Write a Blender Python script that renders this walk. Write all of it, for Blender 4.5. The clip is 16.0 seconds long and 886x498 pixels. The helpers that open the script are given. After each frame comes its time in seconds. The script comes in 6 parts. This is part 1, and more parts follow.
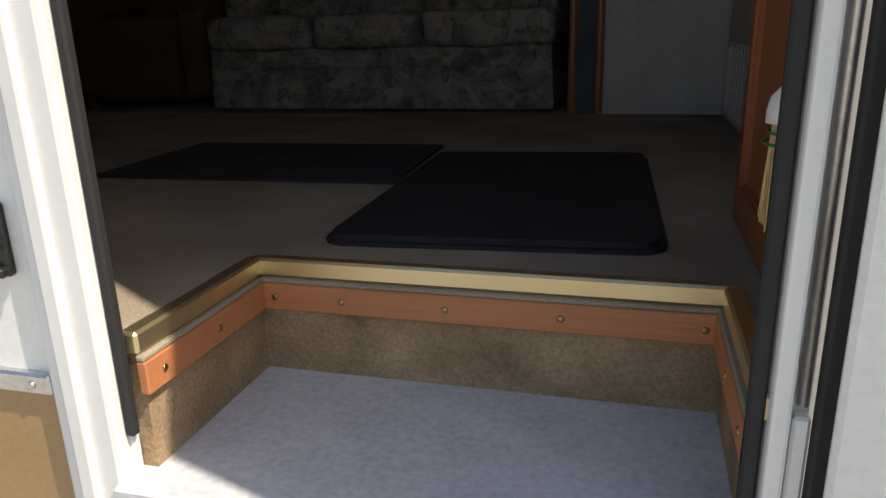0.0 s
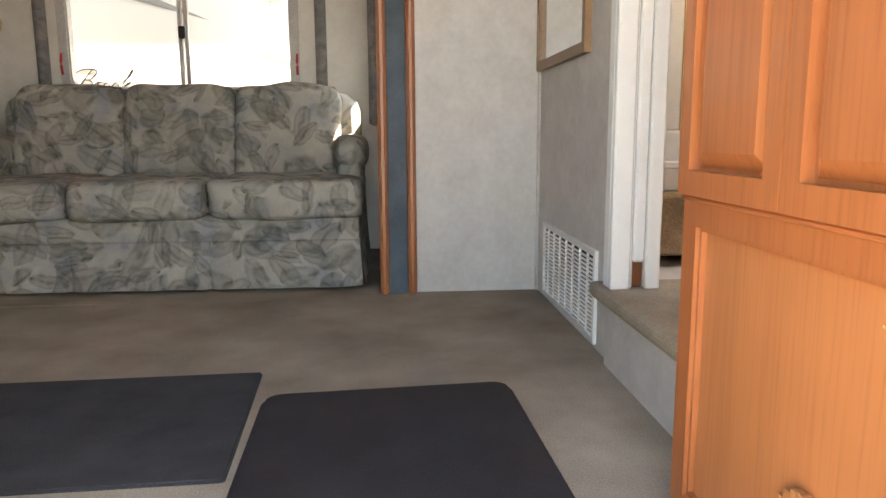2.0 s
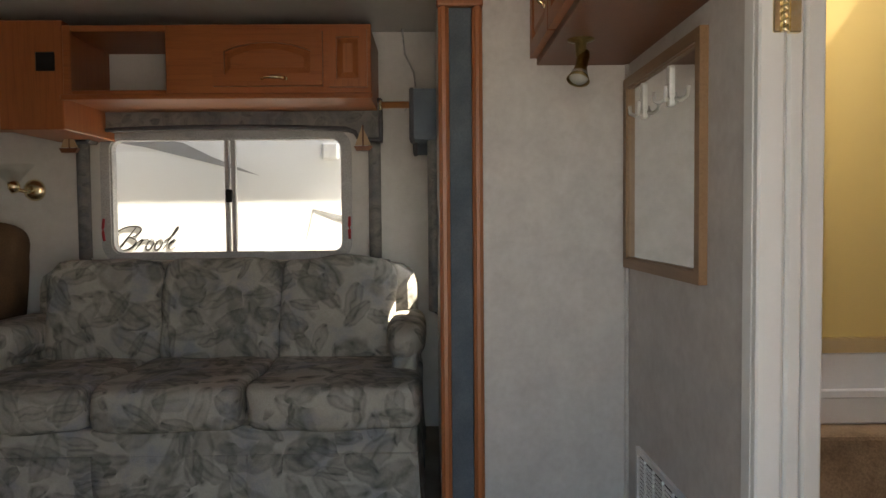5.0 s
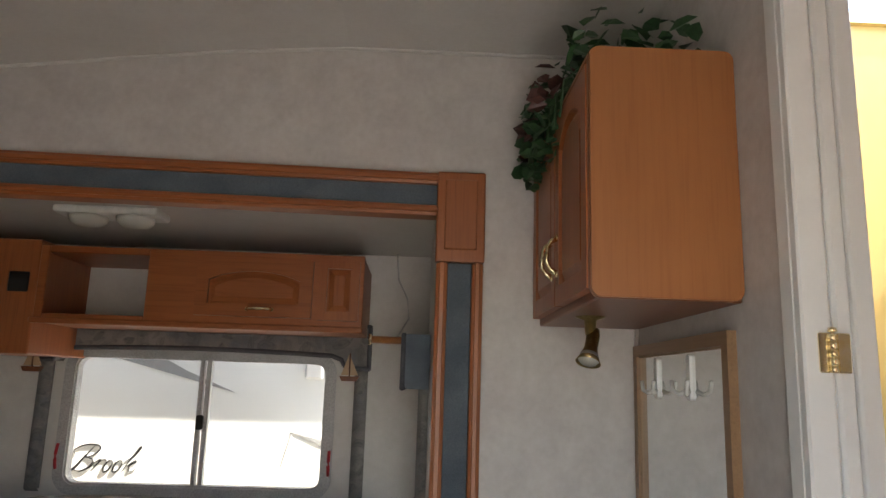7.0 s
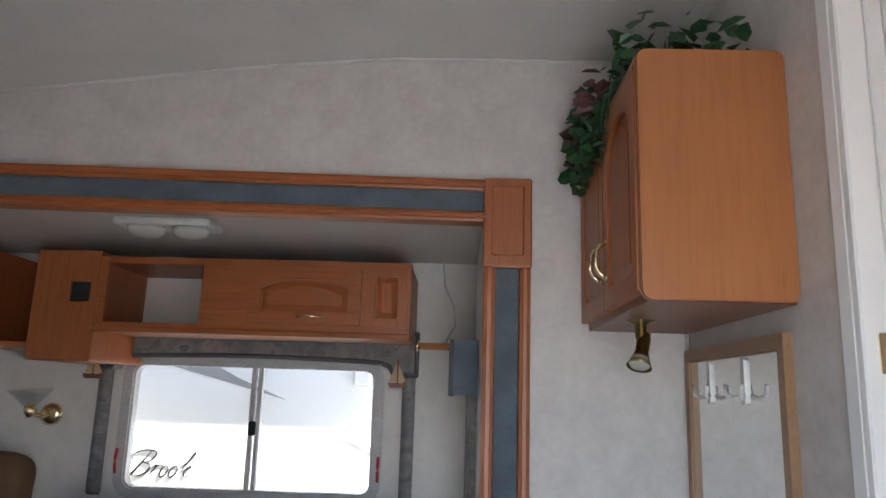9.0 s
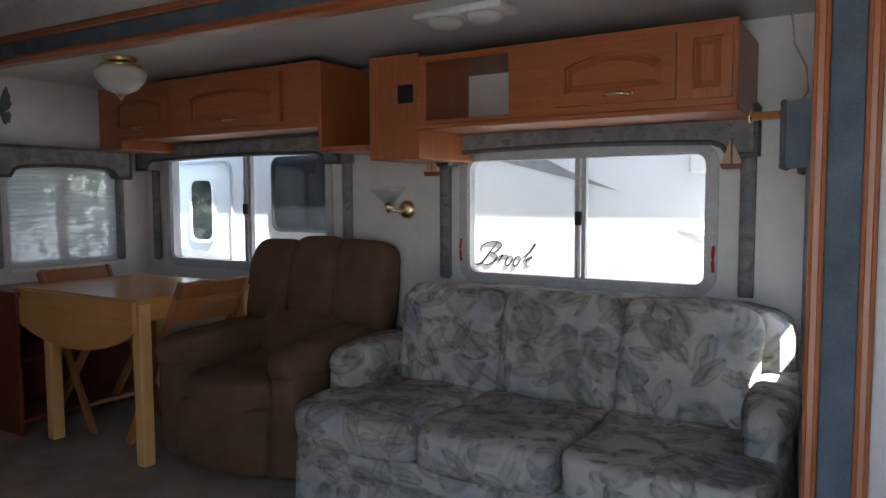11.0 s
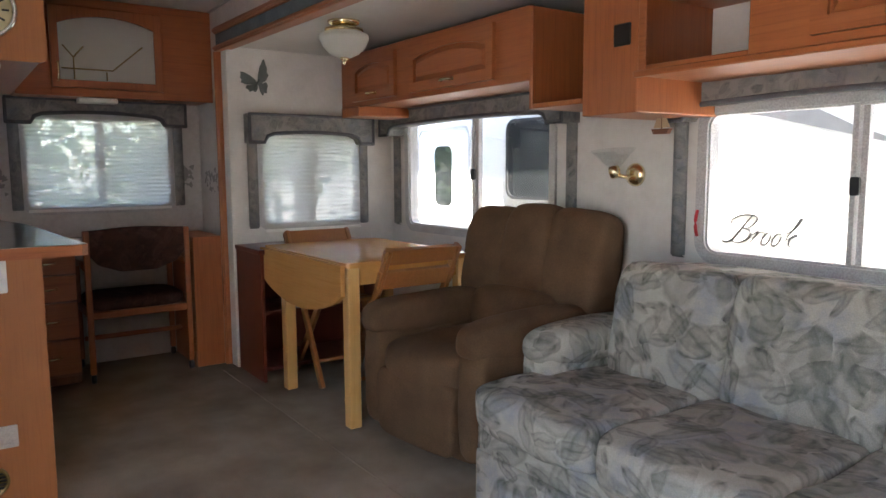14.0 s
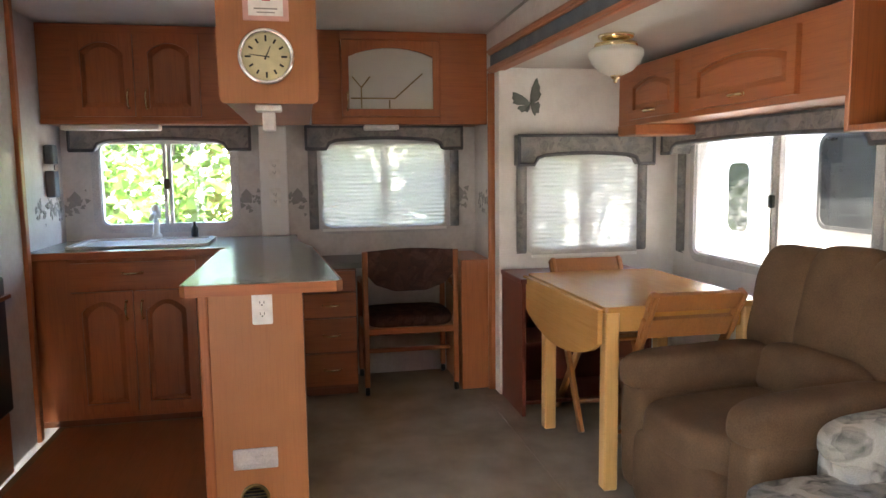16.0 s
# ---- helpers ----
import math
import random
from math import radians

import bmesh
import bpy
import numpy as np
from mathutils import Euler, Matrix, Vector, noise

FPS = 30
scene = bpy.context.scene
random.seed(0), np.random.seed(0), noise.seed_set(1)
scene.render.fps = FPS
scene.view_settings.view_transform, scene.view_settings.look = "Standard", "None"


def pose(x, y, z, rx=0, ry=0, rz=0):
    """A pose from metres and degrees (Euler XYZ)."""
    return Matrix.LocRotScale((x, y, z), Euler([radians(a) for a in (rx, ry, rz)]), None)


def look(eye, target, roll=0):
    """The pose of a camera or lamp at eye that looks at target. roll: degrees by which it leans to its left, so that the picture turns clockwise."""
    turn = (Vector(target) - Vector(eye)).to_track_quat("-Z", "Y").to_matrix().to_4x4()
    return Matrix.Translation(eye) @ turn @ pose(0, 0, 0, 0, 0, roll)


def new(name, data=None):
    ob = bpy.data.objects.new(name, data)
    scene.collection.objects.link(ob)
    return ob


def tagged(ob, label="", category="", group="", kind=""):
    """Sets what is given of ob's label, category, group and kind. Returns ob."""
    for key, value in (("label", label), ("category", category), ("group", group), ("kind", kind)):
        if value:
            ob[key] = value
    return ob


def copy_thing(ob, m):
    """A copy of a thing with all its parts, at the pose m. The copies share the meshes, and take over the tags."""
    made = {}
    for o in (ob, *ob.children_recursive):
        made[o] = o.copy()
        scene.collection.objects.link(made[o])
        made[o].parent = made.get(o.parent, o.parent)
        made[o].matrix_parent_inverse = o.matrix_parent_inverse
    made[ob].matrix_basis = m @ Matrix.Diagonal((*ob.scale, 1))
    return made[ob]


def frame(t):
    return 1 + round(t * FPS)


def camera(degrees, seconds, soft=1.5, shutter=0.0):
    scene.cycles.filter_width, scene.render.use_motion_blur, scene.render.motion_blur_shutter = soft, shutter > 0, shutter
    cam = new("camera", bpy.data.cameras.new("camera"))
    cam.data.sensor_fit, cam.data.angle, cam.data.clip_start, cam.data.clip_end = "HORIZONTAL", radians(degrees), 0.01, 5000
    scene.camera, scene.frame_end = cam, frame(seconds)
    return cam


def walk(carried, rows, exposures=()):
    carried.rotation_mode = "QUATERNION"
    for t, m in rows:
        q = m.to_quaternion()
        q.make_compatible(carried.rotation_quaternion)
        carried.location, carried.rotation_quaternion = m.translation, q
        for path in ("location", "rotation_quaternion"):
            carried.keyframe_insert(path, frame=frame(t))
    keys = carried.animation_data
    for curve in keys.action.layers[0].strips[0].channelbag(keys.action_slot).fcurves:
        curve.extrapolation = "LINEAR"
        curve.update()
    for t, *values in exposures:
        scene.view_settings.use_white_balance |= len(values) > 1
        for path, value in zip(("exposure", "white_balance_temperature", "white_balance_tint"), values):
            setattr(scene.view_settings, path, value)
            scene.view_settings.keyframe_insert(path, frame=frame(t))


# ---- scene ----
cam = camera(64.0, 16.0)
PATH = [
    (0, (0.271, -0.601, 0.338), (-0.24, 1.242, -0.248), -1.5),
    (0.5, (0.173, -0.566, 0.359), (0.016, 1.374, -0.1), 0.7),
    (1, (0.101, -0.433, 0.365), (0.028, 1.537, 0.028), 1.4),
    (1.5, (0.046, -0.296, 0.521), (0.167, 1.67, 0.173), 1.0),
    (2, (0.022, -0.233, 0.594), (0.175, 1.735, 0.272), -0.3),
    (2.5, (-0.048, -0.186, 0.712), (0.214, 1.784, 0.492), -0.3),
    (3, (-0.087, -0.186, 0.763), (0.159, 1.789, 0.568), -0.1),
    (3.2, (-0.09, -0.181, 0.765), (0.13, 1.799, 0.588), 0.6),
    (5.3, (-0.031, 0.252, 1.039), (-0.03, 2.251, 0.969), -0.1),
    (5.5, (-0.032, 0.307, 1.093), (-0.046, 2.306, 1.036), 0.3),
    (6, (-0.047, 0.329, 1.227), (-0.046, 2.328, 1.283), 0.2),
    (6.5, (-0.044, 0.331, 1.257), (-0.016, 2.319, 1.471), 1.9),
    (7, (-0.051, 0.328, 1.27), (0.006, 2.291, 1.649), 1.8),
    (7.5, (-0.057, 0.297, 1.28), (-0.027, 2.212, 1.857), 1.9),
    (8, (-0.065, 0.293, 1.272), (-0.066, 2.222, 1.8), 2.6),
    (8.5, (-0.068, 0.294, 1.27), (-0.08, 2.215, 1.826), 3.9),
    (9, (-0.067, 0.312, 1.257), (-0.129, 2.27, 1.658), 1.8),
    (9.5, (-0.064, 0.358, 1.23), (-0.263, 2.342, 1.382), 0.0),
    (10, (-0.026, 0.428, 1.211), (-0.386, 2.395, 1.177), -0.5),
    (10.2, (-0.005, 0.457, 1.208), (-0.526, 2.386, 1.119), -0.4),
    (12.3, (0.288, 0.634, 1.136), (-1.088, 2.075, 0.961), -0.7),
    (12.5, (0.281, 0.632, 1.143), (-1.104, 2.059, 0.924), -1.2),
    (13, (0.244, 0.678, 1.139), (-1.181, 2.06, 0.896), -1.9),
    (13.5, (0.2, 0.832, 1.133), (-1.34, 2.09, 0.917), -1.9),
    (14, (0.141, 1.049, 1.151), (-1.485, 2.191, 0.925), -0.3),
    (14.5, (0.112, 1.122, 1.224), (-1.628, 2.064, 0.935), 0.5),
    (15, (0.051, 1.134, 1.271), (-1.78, 1.89, 0.998), 0.9),
    (15.5, (-0.022, 1.158, 1.271), (-1.926, 1.726, 1.041), -1.9),
    (16, (-0.053, 1.316, 1.28), (-2.003, 1.701, 1.059), -0.7),
]
EXPOSURES = [(0, 0.2, 7300, 10), (0.5, 1.8, 7200, 10), (1.0, 2.5, 7900, 10), (1.5, 3.9, 7900, 10), (3.2, 3.65, 8000, 10), (5.3, 2.75, 7600, 10), (7, 2.95, 7000, 10),
             (9, 3.45, 6000, 10), (10.2, 3.05, 5800, 10), (12.3, 3.65, 6300, 10), (14.0, 4.35, 6500, 11), (16, 5.1, 7100, 12)]
walk(cam, [(t, look(eye, target, roll)) for t, eye, target, roll in PATH], EXPOSURES)

# ---- world and sun ----
SUN = Vector((0.55, -0.18, 0.80)).normalized()
world = bpy.data.worlds.new("sky")
scene.world = world
world.use_nodes = True
wn = world.node_tree.nodes
sky = wn.new("ShaderNodeTexSky")
sky.sky_type = "NISHITA"
sky.sun_disc = False
sky.sun_elevation = math.asin(SUN.z)
sky.sun_rotation = math.atan2(SUN.x, SUN.y)
world.node_tree.links.new(sky.outputs[0], wn["Background"].inputs[0])
wn["Background"].inputs[1].default_value = 0.15
sun_data = bpy.data.lights.new("sun", "SUN")
sun_data.energy, sun_data.angle, sun_data.color = 4.8, radians(0.5), (1.0, 0.95, 0.87)
sun = new("sun", sun_data)
sun.matrix_world = look(SUN * 20, (0, 0, 0))


# ---- materials ----
def nodes_of(name, rough=0.6, metal=0.0):
    m = bpy.data.materials.new(name)
    m.use_nodes = True
    nt = m.node_tree
    b = nt.nodes["Principled BSDF"]
    b.inputs["Roughness"].default_value = rough
    b.inputs["Metallic"].default_value = metal
    return m, nt, b


def coords(nt, scale=(1, 1, 1)):
    tc = nt.nodes.new("ShaderNodeTexCoord")
    mp = nt.nodes.new("ShaderNodeMapping")
    mp.inputs["Scale"].default_value = scale
    nt.links.new(tc.outputs["Object"], mp.inputs[0])
    return mp.outputs[0]


def noise_tex(nt, vec, scale, detail=4.0, rough=0.55):
    n = nt.nodes.new("ShaderNodeTexNoise")
    n.inputs["Scale"].default_value = scale
    n.inputs["Detail"].default_value = detail
    n.inputs["Roughness"].default_value = rough
    nt.links.new(vec, n.inputs["Vector"])
    return n.outputs[0]


def ramp(nt, fac, stops):
    r = nt.nodes.new("ShaderNodeValToRGB")
    e = r.color_ramp.elements
    while len(e) < len(stops):
        e.new(0.5)
    for el, (p, c) in zip(e, stops):
        el.position, el.color = p, (*c, 1)
    nt.links.new(fac, r.inputs[0])
    return r.outputs[0]


def mix(nt, fac, a, b, mode="MIX"):
    n = nt.nodes.new("ShaderNodeMix")
    n.data_type, n.blend_type = "RGBA", mode
    for sock, v in ((n.inputs[0], fac), (n.inputs[6], a), (n.inputs[7], b)):
        if isinstance(v, (int, float)):
            sock.default_value = v
        elif isinstance(v, tuple):
            sock.default_value = (*v, 1)
        else:
            nt.links.new(v, sock)
    return n.outputs[2]


def arith(nt, op, a, b=0.0):
    n = nt.nodes.new("ShaderNodeMath")
    n.operation = op
    for sock, v in zip(n.inputs, (a, b)):
        if isinstance(v, (int, float)):
            sock.default_value = v
        else:
            nt.links.new(v, sock)
    return n.outputs[0]


def bump(nt, b, height, strength=0.3, dist=0.002):
    n = nt.nodes.new("ShaderNodeBump")
    n.inputs["Strength"].default_value = strength
    n.inputs["Distance"].default_value = dist
    nt.links.new(height, n.inputs["Height"])
    nt.links.new(n.outputs[0], b.inputs["Normal"])


def mottled(name, a, b, scale=6.0, fine=120.0, rough=0.7, bumps=0.2, metal=0.0, spec=0.5, speck=0.35):
    """Two tones at two scales with a fine relief."""
    m, nt, bs = nodes_of(name, rough, metal)
    v = coords(nt)
    c = ramp(nt, noise_tex(nt, v, scale), [(0.3, a), (0.7, b)])
    f = noise_tex(nt, v, fine, 2)
    c = mix(nt, speck, c, ramp(nt, f, [(0.3, (0.25,) * 3), (0.7, (0.78,) * 3)]), "OVERLAY")
    nt.links.new(c, bs.inputs["Base Color"])
    bs.inputs["Specular IOR Level"].default_value = spec
    bump(nt, bs, f, bumps)
    return m


def wooden(name, dark, light, axis=2, rough=0.38, grain=0.8, figure=0.6):
    """Oak grain that runs along one axis, with long cathedral figures and pores."""
    m, nt, bs = nodes_of(name, rough)
    s = [17.0, 17.0, 17.0]
    s[axis] = 0.8
    v = coords(nt, tuple(s))
    big = noise_tex(nt, v, 1.0 * grain, 3)
    rings = arith(nt, "FRACT", arith(nt, "MULTIPLY", big, 6.0))
    s2 = [160.0, 160.0, 160.0]
    s2[axis] = 5.0
    pores = noise_tex(nt, coords(nt, tuple(s2)), 1.0, 2)
    mid = tuple((p + q) / 2 for p, q in zip(dark, light))
    c = ramp(nt, rings, [(0.0, tuple(0.55 * p + 0.45 * q for p, q in zip(mid, light))), (0.6, light), (0.92, tuple(0.75 * p + 0.25 * q for p, q in zip(light, mid))), (1.0, mid)])
    c = mix(nt, figure, tuple(0.3 * p + 0.7 * q for p, q in zip(mid, light)), c)
    c = mix(nt, ramp(nt, pores, [(0.5, (0, 0, 0)), (0.75, (0.42,) * 3)]), c, dark)
    wear = noise_tex(nt, coords(nt), 2.2, 3)
    c = mix(nt, 0.35, c, ramp(nt, wear, [(0.3, (0.32,) * 3), (0.7, (0.62,) * 3)]), "OVERLAY")
    info = nt.nodes.new("ShaderNodeObjectInfo")
    c = mix(nt, 0.16, c, ramp(nt, info.outputs["Random"], [(0, (0.35,) * 3), (1, (0.65,) * 3)]), "OVERLAY")
    nt.links.new(c, bs.inputs["Base Color"])
    bump(nt, bs, pores, 0.12, 0.001)
    return m


def leafy(name, ground, leaf_dark, leaf_mid, cells=8.5, rough=0.9):
    """Woven upholstery print: scattered leaves with outlines and veins over a mottled ground."""
    m, nt, bs = nodes_of(name, rough)
    v = coords(nt)
    wob = nt.nodes.new("ShaderNodeTexNoise")
    wob.inputs["Scale"].default_value = 14
    nt.links.new(v, wob.inputs["Vector"])
    add = nt.nodes.new("ShaderNodeVectorMath")
    add.operation = "MULTIPLY_ADD"
    add.inputs[1].default_value = (0.030, 0.030, 0.030)
    nt.links.new(wob.outputs["Color"], add.inputs[0])
    nt.links.new(v, add.inputs[2])
    cool = (ground[0] * 0.62, ground[1] * 0.68, ground[2] * 0.82)
    col = ramp(nt, noise_tex(nt, v, 6, 5, 0.65), [(0.34, cool), (0.5, tuple(0.86 * g for g in ground)), (0.66, ground)])
    for k, (cell, tone) in enumerate(((cells, leaf_mid), (cells * 1.3, leaf_dark), (cells * 0.8, leaf_mid))):
        vo = nt.nodes.new("ShaderNodeTexVoronoi")
        vo.inputs["Scale"].default_value = cell
        vo.inputs["Randomness"].default_value = 0.9
        nt.links.new(add.outputs[0], vo.inputs["Vector"])
        d = nt.nodes.new("ShaderNodeVectorMath")
        d.operation = "SUBTRACT"
        nt.links.new(add.outputs[0], d.inputs[0])
        nt.links.new(vo.outputs["Position"], d.inputs[1])
        rot = nt.nodes.new("ShaderNodeVectorRotate")
        rot.rotation_type = "EULER_XYZ"
        nt.links.new(d.outputs[0], rot.inputs["Vector"])
        sc = nt.nodes.new("ShaderNodeVectorMath")
        sc.operation = "SCALE"
        sc.inputs[3].default_value = 6.3
        nt.links.new(vo.outputs["Color"], sc.inputs[0])
        nt.links.new(sc.outputs[0], rot.inputs["Rotation"])
        el = nt.nodes.new("ShaderNodeVectorMath")
        el.operation = "MULTIPLY"
        el.inputs[1].default_value = (cell * 1.42, cell * 4.0, cell * 1.4)
        nt.links.new(rot.outputs[0], el.inputs[0])
        ln = nt.nodes.new("ShaderNodeVectorMath")
        ln.operation = "LENGTH"
        nt.links.new(el.outputs[0], ln.inputs[0])
        inside = ramp(nt, ln.outputs["Value"], [(0.0, (0.80,) * 3), (0.60, (0.42,) * 3), (0.84, (0.85,) * 3), (1.0, (0,) * 3)])
        sep = nt.nodes.new("ShaderNodeSeparateXYZ")
        nt.links.new(el.outputs[0], sep.inputs[0])
        side = arith(nt, "ABSOLUTE", arith(nt, "ADD", sep.outputs[1], arith(nt, "MULTIPLY", arith(nt, "SINE", arith(nt, "MULTIPLY", sep.outputs[0], 9.0)), 0.16)))
        vein = ramp(nt, side, [(0.05, (1.0,) * 3), (0.22, (0.55,) * 3)])
        patch = ramp(nt, noise_tex(nt, v, 11 + 6 * k, 5, 0.7), [(0.30, (0.35,) * 3), (0.55, (1.0,) * 3)])
        fac = mix(nt, 1.0, mix(nt, 1.0, inside, vein, "MULTIPLY"), patch, "MULTIPLY")
        col = mix(nt, fac, col, tone)
    weave = noise_tex(nt, v, 420, 1)
    col = mix(nt, 0.3, col, ramp(nt, weave, [(0.3, (0.25,) * 3), (0.7, (0.75,) * 3)]), "OVERLAY")
    nt.links.new(col, bs.inputs["Base Color"])
    bs.inputs["Specular IOR Level"].default_value = 0.15
    bump(nt, bs, weave, 0.35)
    return m


def plain(name, c, rough=0.4, metal=0.0, emit=0.0):
    m, nt, bs = nodes_of(name, rough, metal)
    v = coords(nt)
    n = noise_tex(nt, v, 30, 3)
    nt.links.new(ramp(nt, n, [(0.3, tuple(0.9 * q for q in c)), (0.7, tuple(min(1, 1.06 * q) for q in c))]), bs.inputs["Base Color"])
    if emit:
        bs.inputs["Emission Color"].default_value = (*c, 1)
        bs.inputs["Emission Strength"].default_value = emit
    return m


def pane_glass(name, tint=(1, 1, 1), gloss_rough=0.0):
    m = bpy.data.materials.new(name)
    m.use_nodes = True
    nt = m.node_tree
    nt.nodes.remove(nt.nodes["Principled BSDF"])
    tr = nt.nodes.new("ShaderNodeBsdfTransparent")
    tr.inputs[0].default_value = (*tint, 1)
    gl = nt.nodes.new("ShaderNodeBsdfGlossy")
    gl.inputs["Roughness"].default_value = gloss_rough
    mx = nt.nodes.new("ShaderNodeMixShader")
    mx.inputs[0].default_value = 0.06
    nt.links.new(tr.outputs[0], mx.inputs[1])
    nt.links.new(gl.outputs[0], mx.inputs[2])
    nt.links.new(mx.outputs[0], nt.nodes["Material Output"].inputs[0])
    return m


def see_through(name, c, amount, clear=0.0, rough=0.8):
    """Thin cloth or obscure glass: part scatters through, part is clear."""
    m = bpy.data.materials.new(name)
    m.use_nodes = True
    nt = m.node_tree
    bs = nt.nodes["Principled BSDF"]
    bs.inputs["Base Color"].default_value = (*c, 1)
    bs.inputs["Roughness"].default_value = rough
    tl = nt.nodes.new("ShaderNodeBsdfTranslucent")
    tl.inputs[0].default_value = (*c, 1)
    mx = nt.nodes.new("ShaderNodeMixShader")
    mx.inputs[0].default_value = amount
    nt.links.new(bs.outputs[0], mx.inputs[1])
    nt.links.new(tl.outputs[0], mx.inputs[2])
    tr = nt.nodes.new("ShaderNodeBsdfTransparent")
    m2 = nt.nodes.new("ShaderNodeMixShader")
    m2.inputs[0].default_value = clear
    nt.links.new(mx.outputs[0], m2.inputs[1])
    nt.links.new(tr.outputs[0], m2.inputs[2])
    nt.links.new(m2.outputs[0], nt.nodes["Material Output"].inputs[0])
    return m


